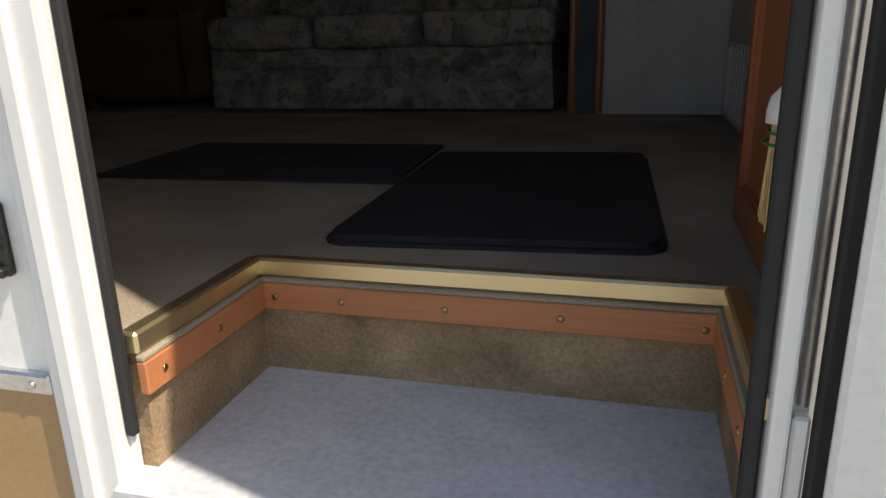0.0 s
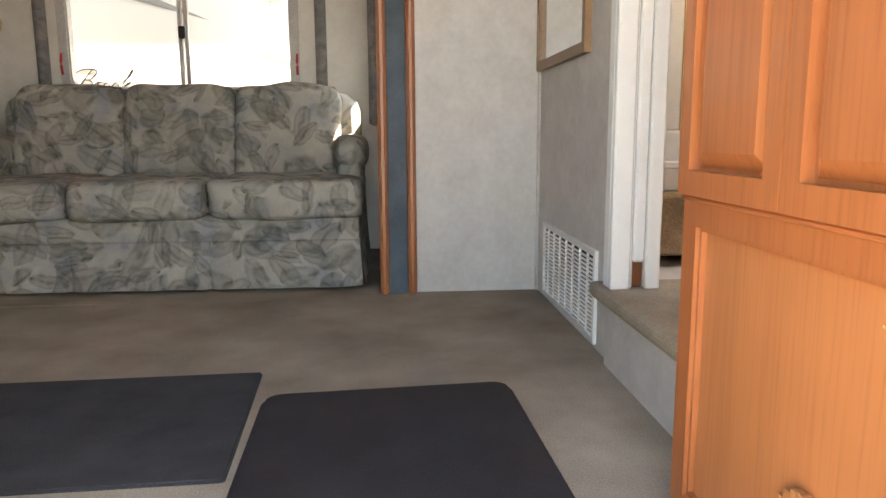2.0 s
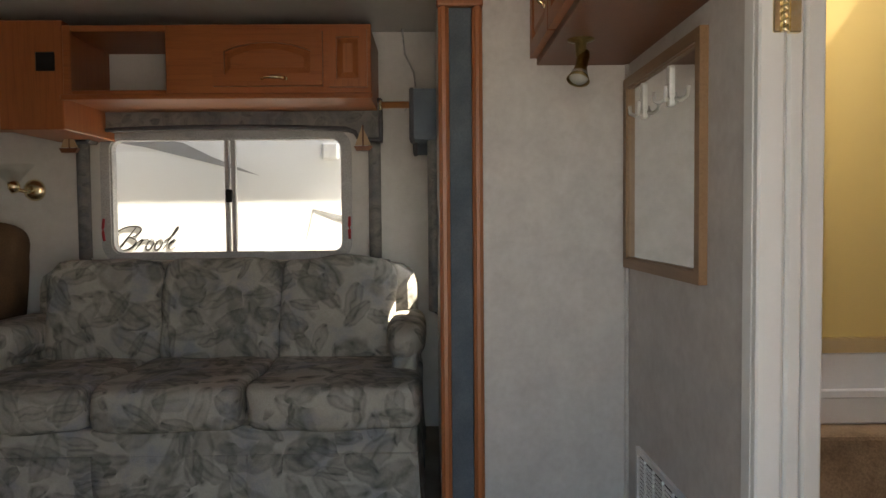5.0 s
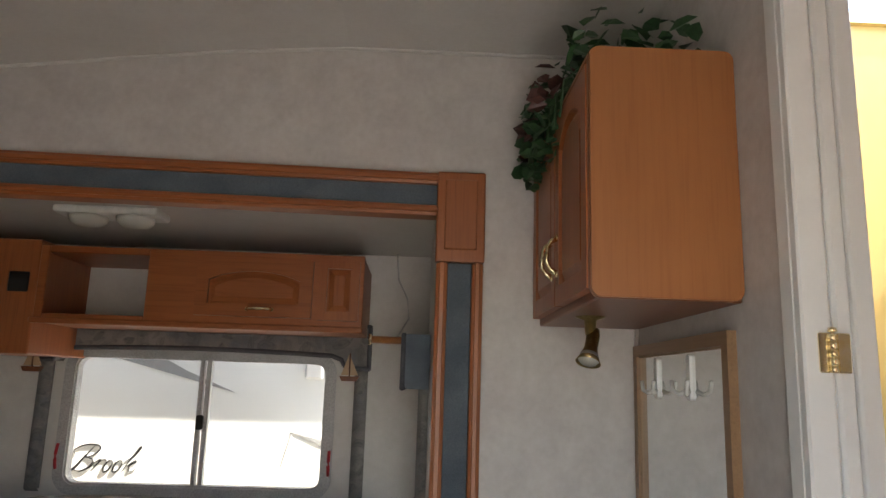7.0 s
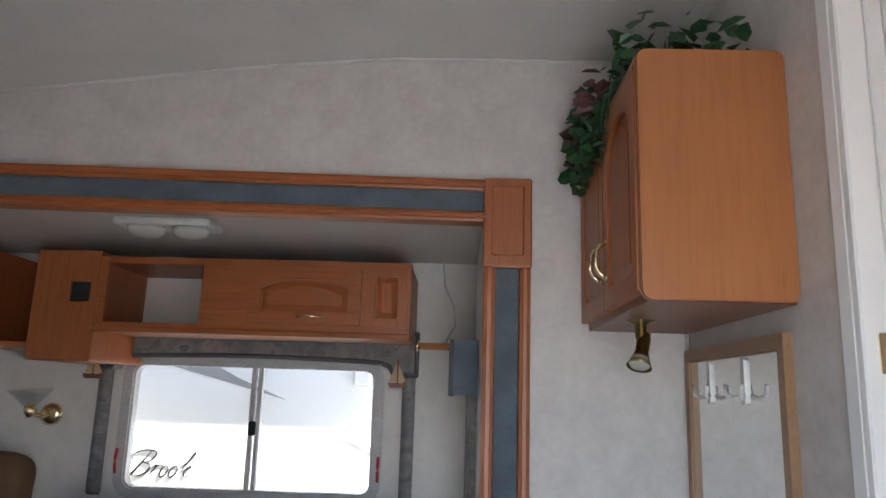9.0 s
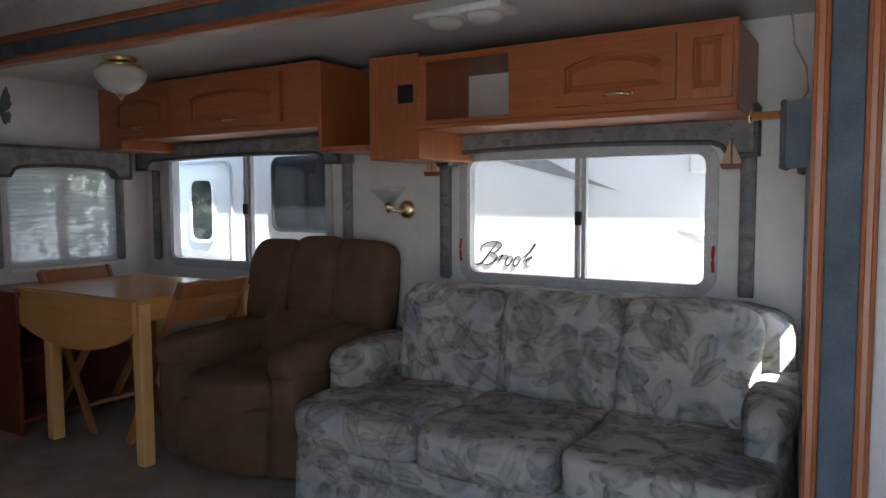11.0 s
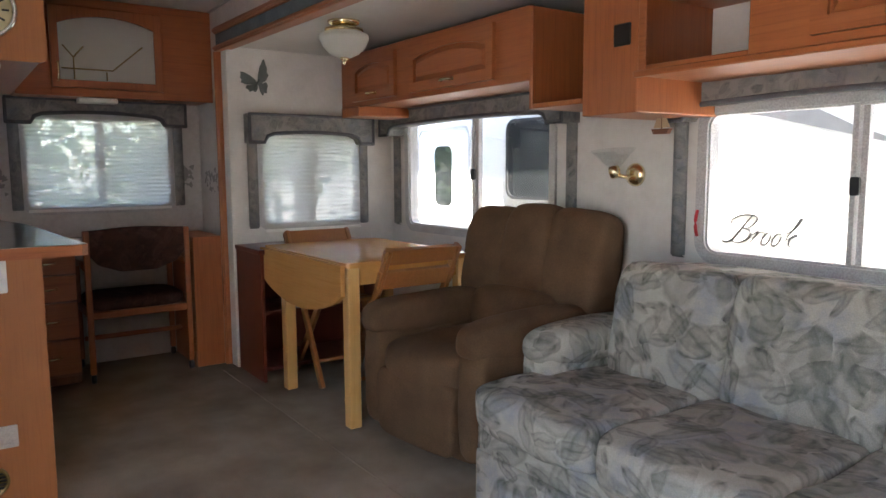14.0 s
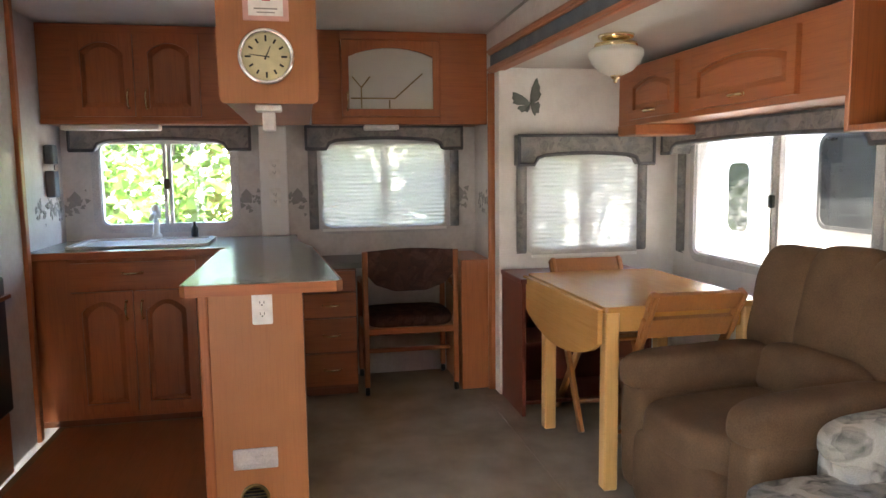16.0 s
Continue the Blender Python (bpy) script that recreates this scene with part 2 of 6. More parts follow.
OAK_D, OAK_L = (0.17, 0.045, 0.014), (0.375, 0.120, 0.040)
M = dict(
    oak=wooden("oak_upright", OAK_D, OAK_L, 2),
    oak_x=wooden("oak_along_x", OAK_D, OAK_L, 0),
    oak_y=wooden("oak_along_y", OAK_D, OAK_L, 1),
    oak_pale=wooden("oak_laminate", (0.27, 0.095, 0.032), (0.385, 0.150, 0.052), 2, 0.42, 0.6, 0.35),
    oak_panel=wooden("oak_flat_panel", (0.26, 0.078, 0.026), (0.42, 0.155, 0.056), 2, 0.4, 0.55, 0.6),
    # Darkened oak: shade painted into cabinet sides and plinths; also plain dark wood.
    oak_dark_shaded=wooden("oak_shadow_side", (0.10, 0.034, 0.014), (0.19, 0.066, 0.026), 2),
    cherry=wooden("cherry_stained", (0.085, 0.017, 0.010), (0.16, 0.036, 0.018), 2, 0.35),
    birch=wooden("yellow_birch_x", (0.48, 0.22, 0.06), (0.60, 0.31, 0.10), 0, 0.25),
    birch_z=wooden("yellow_birch_z", (0.52, 0.27, 0.085), (0.66, 0.38, 0.14), 2, 0.3),
    chairwood=wooden("tan_chair_wood", (0.24, 0.088, 0.028), (0.38, 0.155, 0.052), 2, 0.35),
    pine=wooden("red_pine_strip", (0.36, 0.12, 0.045), (0.52, 0.20, 0.085), 0, 0.5),
    vinyl=wooden("brown_plank_vinyl", (0.22, 0.068, 0.026), (0.36, 0.125, 0.05), 0, 0.35),
    wallpaper=mottled("grey_mottled_wallpaper", (0.50, 0.465, 0.445), (0.585, 0.55, 0.525), 11, 45, 0.5, 0.05, speck=0.10),
    ceiling=mottled("pale_ceiling_panel", (0.60, 0.58, 0.55), (0.66, 0.64, 0.61), 5, 60, 0.7, 0.04, speck=0.06),
    slide_wall=mottled("pale_slide_lining", (0.62, 0.59, 0.56), (0.70, 0.67, 0.64), 9, 50, 0.6, 0.04, speck=0.08),
    carpet=mottled("taupe_carpet", (0.235, 0.195, 0.150), (0.40, 0.335, 0.26), 3.2, 260, 0.95, 0.9, spec=0.1),
    tan_skin=mottled("tan_trailer_skin", (0.36, 0.23, 0.11), (0.42, 0.27, 0.13), 4, 120, 0.5, 0.05, speck=0.1),
    carpet_tan=mottled("tan_carpet_riser", (0.21, 0.14, 0.085), (0.42, 0.29, 0.18), 8, 170, 0.95, 1.0, spec=0.1),
    mat_grey=mottled("charcoal_mat", (0.035, 0.035, 0.037), (0.055, 0.055, 0.058), 8, 300, 0.85, 0.6, spec=0.2),
    mat_black=mottled("black_foam_mat", (0.018, 0.016, 0.018), (0.028, 0.025, 0.028), 8, 350, 0.7, 0.5, spec=0.3),
    step_vinyl=mottled("pale_step_sheet", (0.55, 0.56, 0.60), (0.66, 0.67, 0.70), 10, 90, 0.5, 0.2),
    brass=mottled("worn_brass", (0.88, 0.72, 0.42), (0.96, 0.84, 0.56), 20, 90, 0.22, 0.05, 1.0),
    brass_strip=mottled("brushed_gold_edging", (0.70, 0.58, 0.33), (0.80, 0.68, 0.42), 5, 200, 0.42, 0.02, 1.0, speck=0.05),
    antique=mottled("antique_brass", (0.30, 0.23, 0.10), (0.42, 0.33, 0.16), 20, 90, 0.3, 0.05, 1.0),
    chrome=mottled("chrome", (0.75, 0.75, 0.75), (0.85, 0.85, 0.85), 10, 100, 0.12, 0.02, 1.0),
    alu=mottled("satin_aluminium", (0.60, 0.60, 0.61), (0.70, 0.70, 0.71), 12, 150, 0.38, 0.05, 1.0),
    winframe=mottled("grey_window_frame", (0.42, 0.41, 0.41), (0.52, 0.51, 0.51), 12, 150, 0.45, 0.05),
    white=mottled("white_paint", (0.74, 0.74, 0.73), (0.80, 0.80, 0.79), 6, 120, 0.45, 0.03, speck=0.08),
    whitejamb=mottled("white_door_jamb", (0.76, 0.76, 0.75), (0.81, 0.81, 0.80), 6, 120, 0.4, 0.02, speck=0.05),
    plastic=plain("white_plastic", (0.78, 0.77, 0.74), 0.35),
    black=plain("black_plastic", (0.014, 0.014, 0.015), 0.35),
    rubber=plain("black_rubber", (0.02, 0.02, 0.021), 0.75),
    blueband=mottled("slate_blue_fabric", (0.085, 0.105, 0.125), (0.12, 0.145, 0.17), 10, 350, 0.9, 0.5, spec=0.1),
    bluestrip=mottled("blue_grey_fabric", (0.10, 0.12, 0.145), (0.15, 0.175, 0.205), 10, 350, 0.9, 0.5, spec=0.1),
    brown=mottled("brown_microfibre", (0.088, 0.050, 0.027), (0.135, 0.080, 0.044), 6, 240, 0.85, 0.5, spec=0.2),
    laminate=mottled("green_grey_laminate", (0.16, 0.165, 0.145), (0.21, 0.215, 0.19), 40, 300, 0.22, 0.03),
    floral=leafy("floral_sofa_cloth", (0.43, 0.40, 0.35), (0.050, 0.053, 0.050), (0.085, 0.090, 0.076), 7.2),
    valance=leafy("floral_valance_cloth", (0.29, 0.275, 0.26), (0.10, 0.10, 0.105), (0.17, 0.17, 0.17), 12),
    darktrim=mottled("dark_grey_piping", (0.075, 0.075, 0.085), (0.115, 0.115, 0.125), 12, 300, 0.9, 0.4),
    glass=pane_glass("window_glass", (0.96, 0.97, 0.97)),
    shade=see_through("pleated_day_shade", (0.52, 0.52, 0.49), 0.15, 0.05),
    roller=see_through("cream_roller_blind", (0.62, 0.56, 0.46), 0.5, 0.0),
    frosted=see_through("frosted_lamp_glass", (0.82, 0.81, 0.76), 0.5, 0.0, 0.25),
    obscure=see_through("yellow_obscure_glass", (0.82, 0.72, 0.42), 0.85, 0.12, 0.2),
    rv=mottled("white_trailer_skin", (0.80, 0.80, 0.78), (0.84, 0.84, 0.82), 1.5, 60, 0.35, 0.03),
    swoosh=plain("grey_trailer_stripe", (0.30, 0.30, 0.30), 0.4),
    ink=plain("black_vinyl_script", (0.015, 0.015, 0.017), 0.4),
    darkglass=plain("dark_tinted_glass", (0.02, 0.022, 0.024), 0.05),
    decal=plain("grey_green_decal", (0.13, 0.14, 0.13), 0.7),
    stencil=plain("faded_grey_stencil", (0.29, 0.275, 0.265), 0.8),
    paper=plain("white_paper", (0.80, 0.79, 0.77), 0.7),
    red=plain("red_anodised", (0.45, 0.02, 0.03), 0.3),
    straw=mottled("broom_straw", (0.50, 0.34, 0.13), (0.66, 0.48, 0.22), 60, 300, 0.8, 0.5),
    green=plain("green_thread", (0.02, 0.16, 0.05), 0.7),
    dial=plain("cream_clock_dial", (0.66, 0.60, 0.36), 0.4),
    leaf=mottled("ivy_leaf", (0.012, 0.045, 0.014), (0.03, 0.085, 0.028), 30, 120, 0.5, 0.2),
    leaf_red=mottled("dark_red_leaf", (0.05, 0.015, 0.014), (0.085, 0.03, 0.022), 30, 120, 0.5, 0.2),
    foliage=see_through("tree_foliage", (0.065, 0.125, 0.022), 0.40, 0.0, 0.5),
    foliage_dark=see_through("deep_foliage", (0.045, 0.085, 0.018), 0.35, 0.0, 0.5),
    bark=mottled("grey_bark", (0.09, 0.075, 0.06), (0.16, 0.135, 0.11), 12, 60, 0.9, 0.9),
    gravel=mottled("pale_gravel", (0.30, 0.28, 0.25), (0.42, 0.40, 0.36), 2.0, 40, 0.95, 0.8),
    sail=wooden("boat_sail_wood", (0.42, 0.27, 0.15), (0.58, 0.40, 0.25), 2, 0.5),
    steel=mottled("sink_enamel", (0.62, 0.62, 0.60), (0.70, 0.70, 0.68), 10, 120, 0.2, 0.02),
    card=plain("pink_card", (0.62, 0.36, 0.32), 0.6),
)
mirror_m, mnt, mb = nodes_of("mirror_silver", 0.02, 1.0)
mb.inputs["Base Color"].default_value = (0.86, 0.87, 0.86, 1)
M["mirror"] = mirror_m


# ---- mesh tools ----
def base(name, loc, label, category, group=""):
    ob = new(name)
    ob.empty_display_size = 0.05
    ob.location = loc
    return tagged(ob, label, category, group)


def finish(name, bm, mat, parent=None, smooth=False, label="", kind=""):
    if parent is not None:
        bmesh.ops.translate(bm, verts=bm.verts, vec=-Vector(parent.location) if parent.parent is None else -Vector(parent.location) - Vector(parent.parent.location))
    bmesh.ops.recalc_face_normals(bm, faces=bm.faces)
    me = bpy.data.meshes.new(name)
    bm.to_mesh(me)
    bm.free()
    me.materials.append(M[mat] if isinstance(mat, str) else mat)
    if smooth:
        for p in me.polygons:
            p.use_smooth = True
    ob = new(name, me)
    ob.parent = parent
    return tagged(ob, label, "", "", kind)


def add_box(bm, x0, x1, y0, y1, z0, z1, bev=0.0, seg=1):
    m = Matrix.LocRotScale(((x0 + x1) / 2, (y0 + y1) / 2, (z0 + z1) / 2), None, (abs(x1 - x0), abs(y1 - y0), abs(z1 - z0)))
    vs = bmesh.ops.create_cube(bm, size=1, matrix=m)["verts"]
    if bev:
        es = list({e for v in vs for e in v.link_edges})
        bmesh.ops.bevel(bm, geom=es, offset=bev, segments=seg, affect="EDGES", profile=0.5)
    return vs


def box(name, b, mat, parent=None, bev=0.003, seg=1, **kw):
    bm = bmesh.new()
    add_box(bm, *b, bev, seg)
    return finish(name, bm, mat, parent, **kw)


def boxes(name, bs, mat, parent=None, bev=0.0, seg=1, **kw):
    bm = bmesh.new()
    for b in bs:
        add_box(bm, *b, bev, seg)
    return finish(name, bm, mat, parent, **kw)


def add_prism(bm, pts, d0, d1, m=None):
    """A polygon in u, v pushed from w = d0 to d1, laid into the world by m."""
    m = m or Matrix()
    lo = [bm.verts.new(m @ Vector((u, v, d0))) for u, v in pts]
    hi = [bm.verts.new(m @ Vector((u, v, d1))) for u, v in pts]
    bm.faces.new(lo[::-1])
    bm.faces.new(hi)
    n = len(pts)
    for i in range(n):
        bm.faces.new((lo[i], lo[(i + 1) % n], hi[(i + 1) % n], hi[i]))


def facing(origin, way):
    """u to the right and v up as seen from outside, w outwards, for a face that looks along way."""
    w = Vector(way)
    u = Vector((0, 0, 1)).cross(w)
    m = Matrix((u, Vector((0, 0, 1)), w)).transposed().to_4x4()
    m.translation = origin
    return m


def rounded(w, h, r, n=5, x=0.0, y=0.0):
    out = []
    for cx, cy, a in ((w - r, r, -90), (w - r, h - r, 0), (r, h - r, 90), (r, r, 180)):
        out += [(x + cx + r * math.cos(radians(a + 90 * k / n)), y + cy + r * math.sin(radians(a + 90 * k / n))) for k in range(n + 1)]
    return out


def add_ring(bm, outer, inner, d0, d1, m):
    """A frame between two outlines with as many corners."""
    n = len(outer)
    rows = [[bm.verts.new(m @ Vector((u, v, d))) for u, v in line] for line, d in ((outer, d0), (outer, d1), (inner, d1), (inner, d0))]
    for a in range(4):
        p, q = rows[a], rows[(a + 1) % 4]
        for i in range(n):
            bm.faces.new((p[i], p[(i + 1) % n], q[(i + 1) % n], q[i]))


def add_tube(bm, pts, r, n=8, closed=False):
    pts = [Vector(p) for p in pts]
    rings = []
    for i, p in enumerate(pts):
        a = pts[max(i - 1, 0)] if not closed else pts[i - 1]
        c = pts[min(i + 1, len(pts) - 1)] if not closed else pts[(i + 1) % len(pts)]
        t = (c - a).normalized()
        s = t.cross(Vector((0, 0, 1)))
        s = s.normalized() if s.length > 0.05 else t.cross(Vector((0, 1, 0))).normalized()
        w = s.cross(t)
        rr = r[i] if isinstance(r, (list, tuple)) else r
        rings.append([bm.verts.new(p + rr * (math.cos(2 * math.pi * k / n) * s + math.sin(2 * math.pi * k / n) * w)) for k in range(n)])
    for i in range(len(rings) - (0 if closed else 1)):
        p, q = rings[i], rings[(i + 1) % len(rings)]
        for k in range(n):
            bm.faces.new((p[k], p[(k + 1) % n], q[(k + 1) % n], q[k]))
    if not closed:
        bm.faces.new(rings[0][::-1])
        bm.faces.new(rings[-1])


def tube(name, pts, r, mat, parent=None, n=8, **kw):
    bm = bmesh.new()
    add_tube(bm, pts, r, n)
    return finish(name, bm, mat, parent, smooth=True, **kw)


def add_lathe(bm, profile, origin, way=(0, 0, 1), n=20):
    """Turned shape: profile of (radius, height) along way."""
    w = Vector(way).normalized()
    q = w.to_track_quat("Z", "Y").to_matrix()
    rings = []
    for r, h in profile:
        rings.append([bm.verts.new(Vector(origin) + q @ Vector((r * math.cos(2 * math.pi * k / n), r * math.sin(2 * math.pi * k / n), h))) for k in range(n)])
    for p, c in zip(rings, rings[1:]):
        for k in range(n):
            bm.faces.new((p[k], p[(k + 1) % n], c[(k + 1) % n], c[k]))
    for r, ring in ((profile[0][0], rings[0][::-1]), (profile[-1][0], rings[-1])):
        if r > 1e-5:
            bm.faces.new(ring)
    bmesh.ops.remove_doubles(bm, verts=bm.verts, dist=1e-6)


def lathe(name, profile, origin, mat, parent=None, way=(0, 0, 1), n=20, **kw):
    bm = bmesh.new()
    add_lathe(bm, profile, origin, way, n)
    return finish(name, bm, mat, parent, smooth=True, **kw)


def add_cushion(bm, x0, x1, y0, y1, z0, z1, k=5.0, puff=0.0, n=12, m=None, rag=0.004, seed=0.0):
    """A stuffed block: rounded edges, swollen faces, a little uneven."""
    c, h = Vector(((x0 + x1) / 2, (y0 + y1) / 2, (z0 + z1) / 2)), Vector(((x1 - x0) / 2, (y1 - y0) / 2, (z1 - z0) / 2))
    sub = bmesh.new()
    bmesh.ops.create_cube(sub, size=2)
    bmesh.ops.subdivide_edges(sub, edges=sub.edges, cuts=n, use_grid_fill=True)
    at = {}
    for v in sub.verts:
        p = v.co
        norm = (abs(p.x) ** k + abs(p.y) ** k + abs(p.z) ** k) ** (1 / k)
        q = p / norm
        swell = 1 + puff * (1 - q.x * q.x) * (1 - q.y * q.y) + puff * (1 - q.x * q.x) * (1 - q.z * q.z)
        w = Vector((q.x * h.x, q.y * h.y * swell, q.z * h.z * swell))
        w += q * rag * noise.noise(w * 7 + Vector((seed, seed, c.x)))
        w = c + w
        at[v] = bm.verts.new(m @ w if m else w)
    for f in sub.faces:
        bm.faces.new([at[v] for v in f.verts])
    sub.free()


def cushion(name, b, mat, parent=None, k=5.0, puff=0.0, n=12, m=None, **kw):
    bm = bmesh.new()
    add_cushion(bm, *b, k, puff, n, m, seed=sum(b))
    return finish(name, bm, mat, parent, smooth=True, **kw)


def structure(ob, label):
    return tagged(ob, label, kind="structure")


def bar_handle(parent, m, u, v, length=0.09, upright=True):
    """A bowed brass pull on a face."""
    pts = []
    for i in range(9):
        s = i / 8 - 0.5
        d = 0.026 * (1 - (2 * s) ** 4)
        pts.append(m @ Vector((u if upright else u + s * length, v + s * length if upright else v, d)))
    r = [0.008, 0.006, 0.005, 0.0055, 0.0065, 0.0055, 0.005, 0.006, 0.008]
    bm = bmesh.new()
    add_tube(bm, pts, r, 8)
    for end in (pts[0], pts[-1]):
        add_lathe(bm, [(0.009, 0), (0.009, 0.003), (0.005, 0.006)], end, m.to_3x3() @ Vector((0, 0, 1)), 10)
    return finish("handle", bm, "brass", parent, smooth=True, label="polished brass pull")


def arch_line(w, h, rise, x=0.0, y=0.0, n=10):
    """A panel outline whose top is a cathedral arch."""
    pts = [(x, y), (x + w, y), (x + w, y + h - rise)]
    for i in range(1, n):
        s = i / n
        pts.append((x + w * (1 - s), y + h - rise + rise * math.sin(math.pi * s) ** 0.8))
    return pts + [(x, y + h - rise)]


def panel_door(parent, m, w, h, arch=0.0, mat="oak", handle=None, name="door", upright=True, glass=False, stile=0.045):
    """Frame-and-panel cabinet door on a face: slab, stiles, rails and a raised field. handle: u, v of its middle."""
    bm = bmesh.new()
    iw, ih = w - 2 * stile, h - 2 * stile
    inner = arch_line(iw, ih, arch, stile, stile) if arch else [(stile, stile), (w - stile, stile), (w - stile, h - stile), (stile, h - stile)]
    if arch:
        n = len(inner)
        outer = [(0, 0), (w, 0), (w, h)] + [(w * (1 - i / 10), h) for i in range(1, 10)] + [(0, h)]
    else:
        outer = [(0, 0), (w, 0), (w, h), (0, h)]
    add_ring(bm, outer, inner, 0.0, 0.022, m)
    if not glass:
        add_prism(bm, inner, 0.0, 0.006, m)
        s = 0.026
        f0 = arch_line(iw - 0.012, ih - 0.012, arch, stile + 0.006, stile + 0.006) if arch else rounded(iw - 0.012, ih - 0.012, 0.002, 1, stile + 0.006, stile + 0.006)
        f1 = arch_line(iw - 2 * s, ih - 2 * s, arch, stile + s, stile + s) if arch else rounded(iw - 2 * s, ih - 2 * s, 0.002, 1, stile + s, stile + s)
        a = [bm.verts.new(m @ Vector((u, v, 0.0065))) for u, v in f0]
        c = [bm.verts.new(m @ Vector((u, v, 0.0190))) for u, v in f1]
        bm.faces.new(c)
        for i in range(len(a)):
            bm.faces.new((a[i], a[(i + 1) % len(a)], c[(i + 1) % len(a)], c[i]))
    bmesh.ops.recalc_face_normals(bm, faces=bm.faces)
    door = finish(name, bm, mat, parent)
    if handle:
        bar_handle(parent, m @ Matrix.Translation((0, 0, 0.0215)), *handle, upright=upright)
    return door


# ---- structure ----
def holed(name, axis, a0, a1, u0, u1, z0, z1, holes, mat, label):
    """A wall across an axis, from a0 to a1 thick, with rectangular openings (u0, u1, z0, z1)."""
    us = sorted({u0, u1, *[h[0] for h in holes], *[h[1] for h in holes]})
    zs = sorted({z0, z1, *[h[2] for h in holes], *[h[3] for h in holes]})
    bm = bmesh.new()
    grid = {}
    for i in range(len(us)):
        for j in range(len(zs)):
            for k, a in enumerate((a0, a1)):
                grid[i, j, k] = bm.verts.new((a, us[i], zs[j]) if axis == "x" else (us[i], a, zs[j]))
    solid = {}
    for i in range(len(us) - 1):
        for j in range(len(zs) - 1):
            cu, cz = (us[i] + us[i + 1]) / 2, (zs[j] + zs[j + 1]) / 2
            solid[i, j] = not any(h[0] < cu < h[1] and h[2] < cz < h[3] for h in holes)
    for (i, j), s in solid.items():
        if not s:
            continue
        for k in (0, 1):
            bm.faces.new([grid[i, j, k], grid[i + 1, j, k], grid[i + 1, j + 1, k], grid[i, j + 1, k]])
        for di, dj, p, q in ((-1, 0, (i, j), (i, j + 1)), (1, 0, (i + 1, j), (i + 1, j + 1)), (0, -1, (i, j), (i + 1, j)), (0, 1, (i, j + 1), (i + 1, j + 1))):
            if not solid.get((i + di, j + dj), False):
                bm.faces.new([grid[(*p, 0)], grid[(*q, 0)], grid[(*q, 1)], grid[(*p, 1)]])
    bmesh.ops.delete(bm, geom=[v for v in bm.verts if not v.link_faces], context="VERTS")
    return structure(finish(name, bm, mat), label)


GROUND = -0.95
bm = bmesh.new()
bmesh.ops.create_grid(bm, x_segments=40, y_segments=40, size=400, matrix=Matrix.Translation((0, 0, GROUND)))
structure(finish("ground", bm, "gravel"), "pale dusty gravel ground around the parked trailers")

WELL = (-0.299, 0.400, 0.355)
structure(boxes("floor", [(-4.5, 0.62, WELL[2], 2.42, -0.06, 0), (-3.9, 0.03, 2.42, 3.48, -0.06, 0), (-4.5, WELL[0], 0.064, WELL[2], -0.06, 0),
                          (WELL[1], 0.62, 0.062, WELL[2], -0.06, 0)], "carpet"), "worn taupe carpet with trodden stains")
structure(box("floor_kitchen", (-3.83, -2.35, 0.10, 0.935, 0.0, 0.004), "vinyl", bev=0.001), "brown wood-look vinyl sheet beside the island")
structure(box("carpet_seam", (-3.86, -0.9, 2.30, 2.345, 0.0, 0.003), "carpet", bev=0), "raised carpet seam along the slide edge")

holed("wall_south", "y", 0.06, 0.12, -2.70, 1.75, -0.5, 2.4, [(-0.42, 0.46, -0.24, 1.78)], "wallpaper", "grey mottled wall with the entrance door opening")
holed("wall_south_kitchen", "y", -0.07, -0.02, -4.52, -2.64, -0.5, 2.4, [], "wallpaper", "grey mottled wall of the kitchen bay")
structure(box("wall_bay_end", (-2.70, -2.64, -0.02, 0.06, -0.1, 2.4), "wallpaper", bev=0), "plain return wall of the kitchen bay")
holed("wall_west", "x", -4.52, -4.46, -0.07, 2.46, -0.5, 2.4, [(0.17, 0.92, 0.97, 1.47), (1.43, 2.21, 0.93, 1.455)], "wallpaper", "grey mottled kitchen wall with two windows")
holed("wall_north", "y", 2.40, 2.46, -4.52, 1.75, -0.5, 2.4, [(-3.99, 0.02, -0.06, 1.835)], "wallpaper", "grey mottled wall around the wide slide opening")
holed("wall_east", "x", 0.59, 0.64, 0.76, 2.40, 0.0, 2.4, [(0.76, 1.50, 0.0, 2.4)], "wallpaper", "grey mottled partition beside the raised hall")
holed("wall_hall", "x", 1.70, 1.75, -0.02, 2.40, -0.1, 2.4, [], "wallpaper", "plain wall closing the raised hall")
holed("wall_slide_north", "y", 3.45, 3.50, -3.92, 0.04, -0.1, 1.9, [(-1.518, -0.433, 0.81, 1.362), (-3.64, -2.36, 0.795, 1.44)], "slide_wall", "pale slide-out wall with two wide windows")
holed("wall_slide_west", "x", -3.92, -3.86, 2.40, 3.50, -0.1, 1.9, [(2.57, 3.21, 0.82, 1.36)], "slide_wall", "pale slide-out end wall with a shaded window")
holed("wall_slide_east", "x", -0.01, 0.03, 2.461, 3.50, -0.1, 1.9, [(2.91, 3.22, 0.74, 0.99)], "slide_wall", "pale slide-out end wall with a small window")
structure(box("ceiling_slide", (-3.92, 0.04, 2.42, 3.52, 1.832, 1.90), "ceiling", bev=0), "pale smooth ceiling of the slide-out")

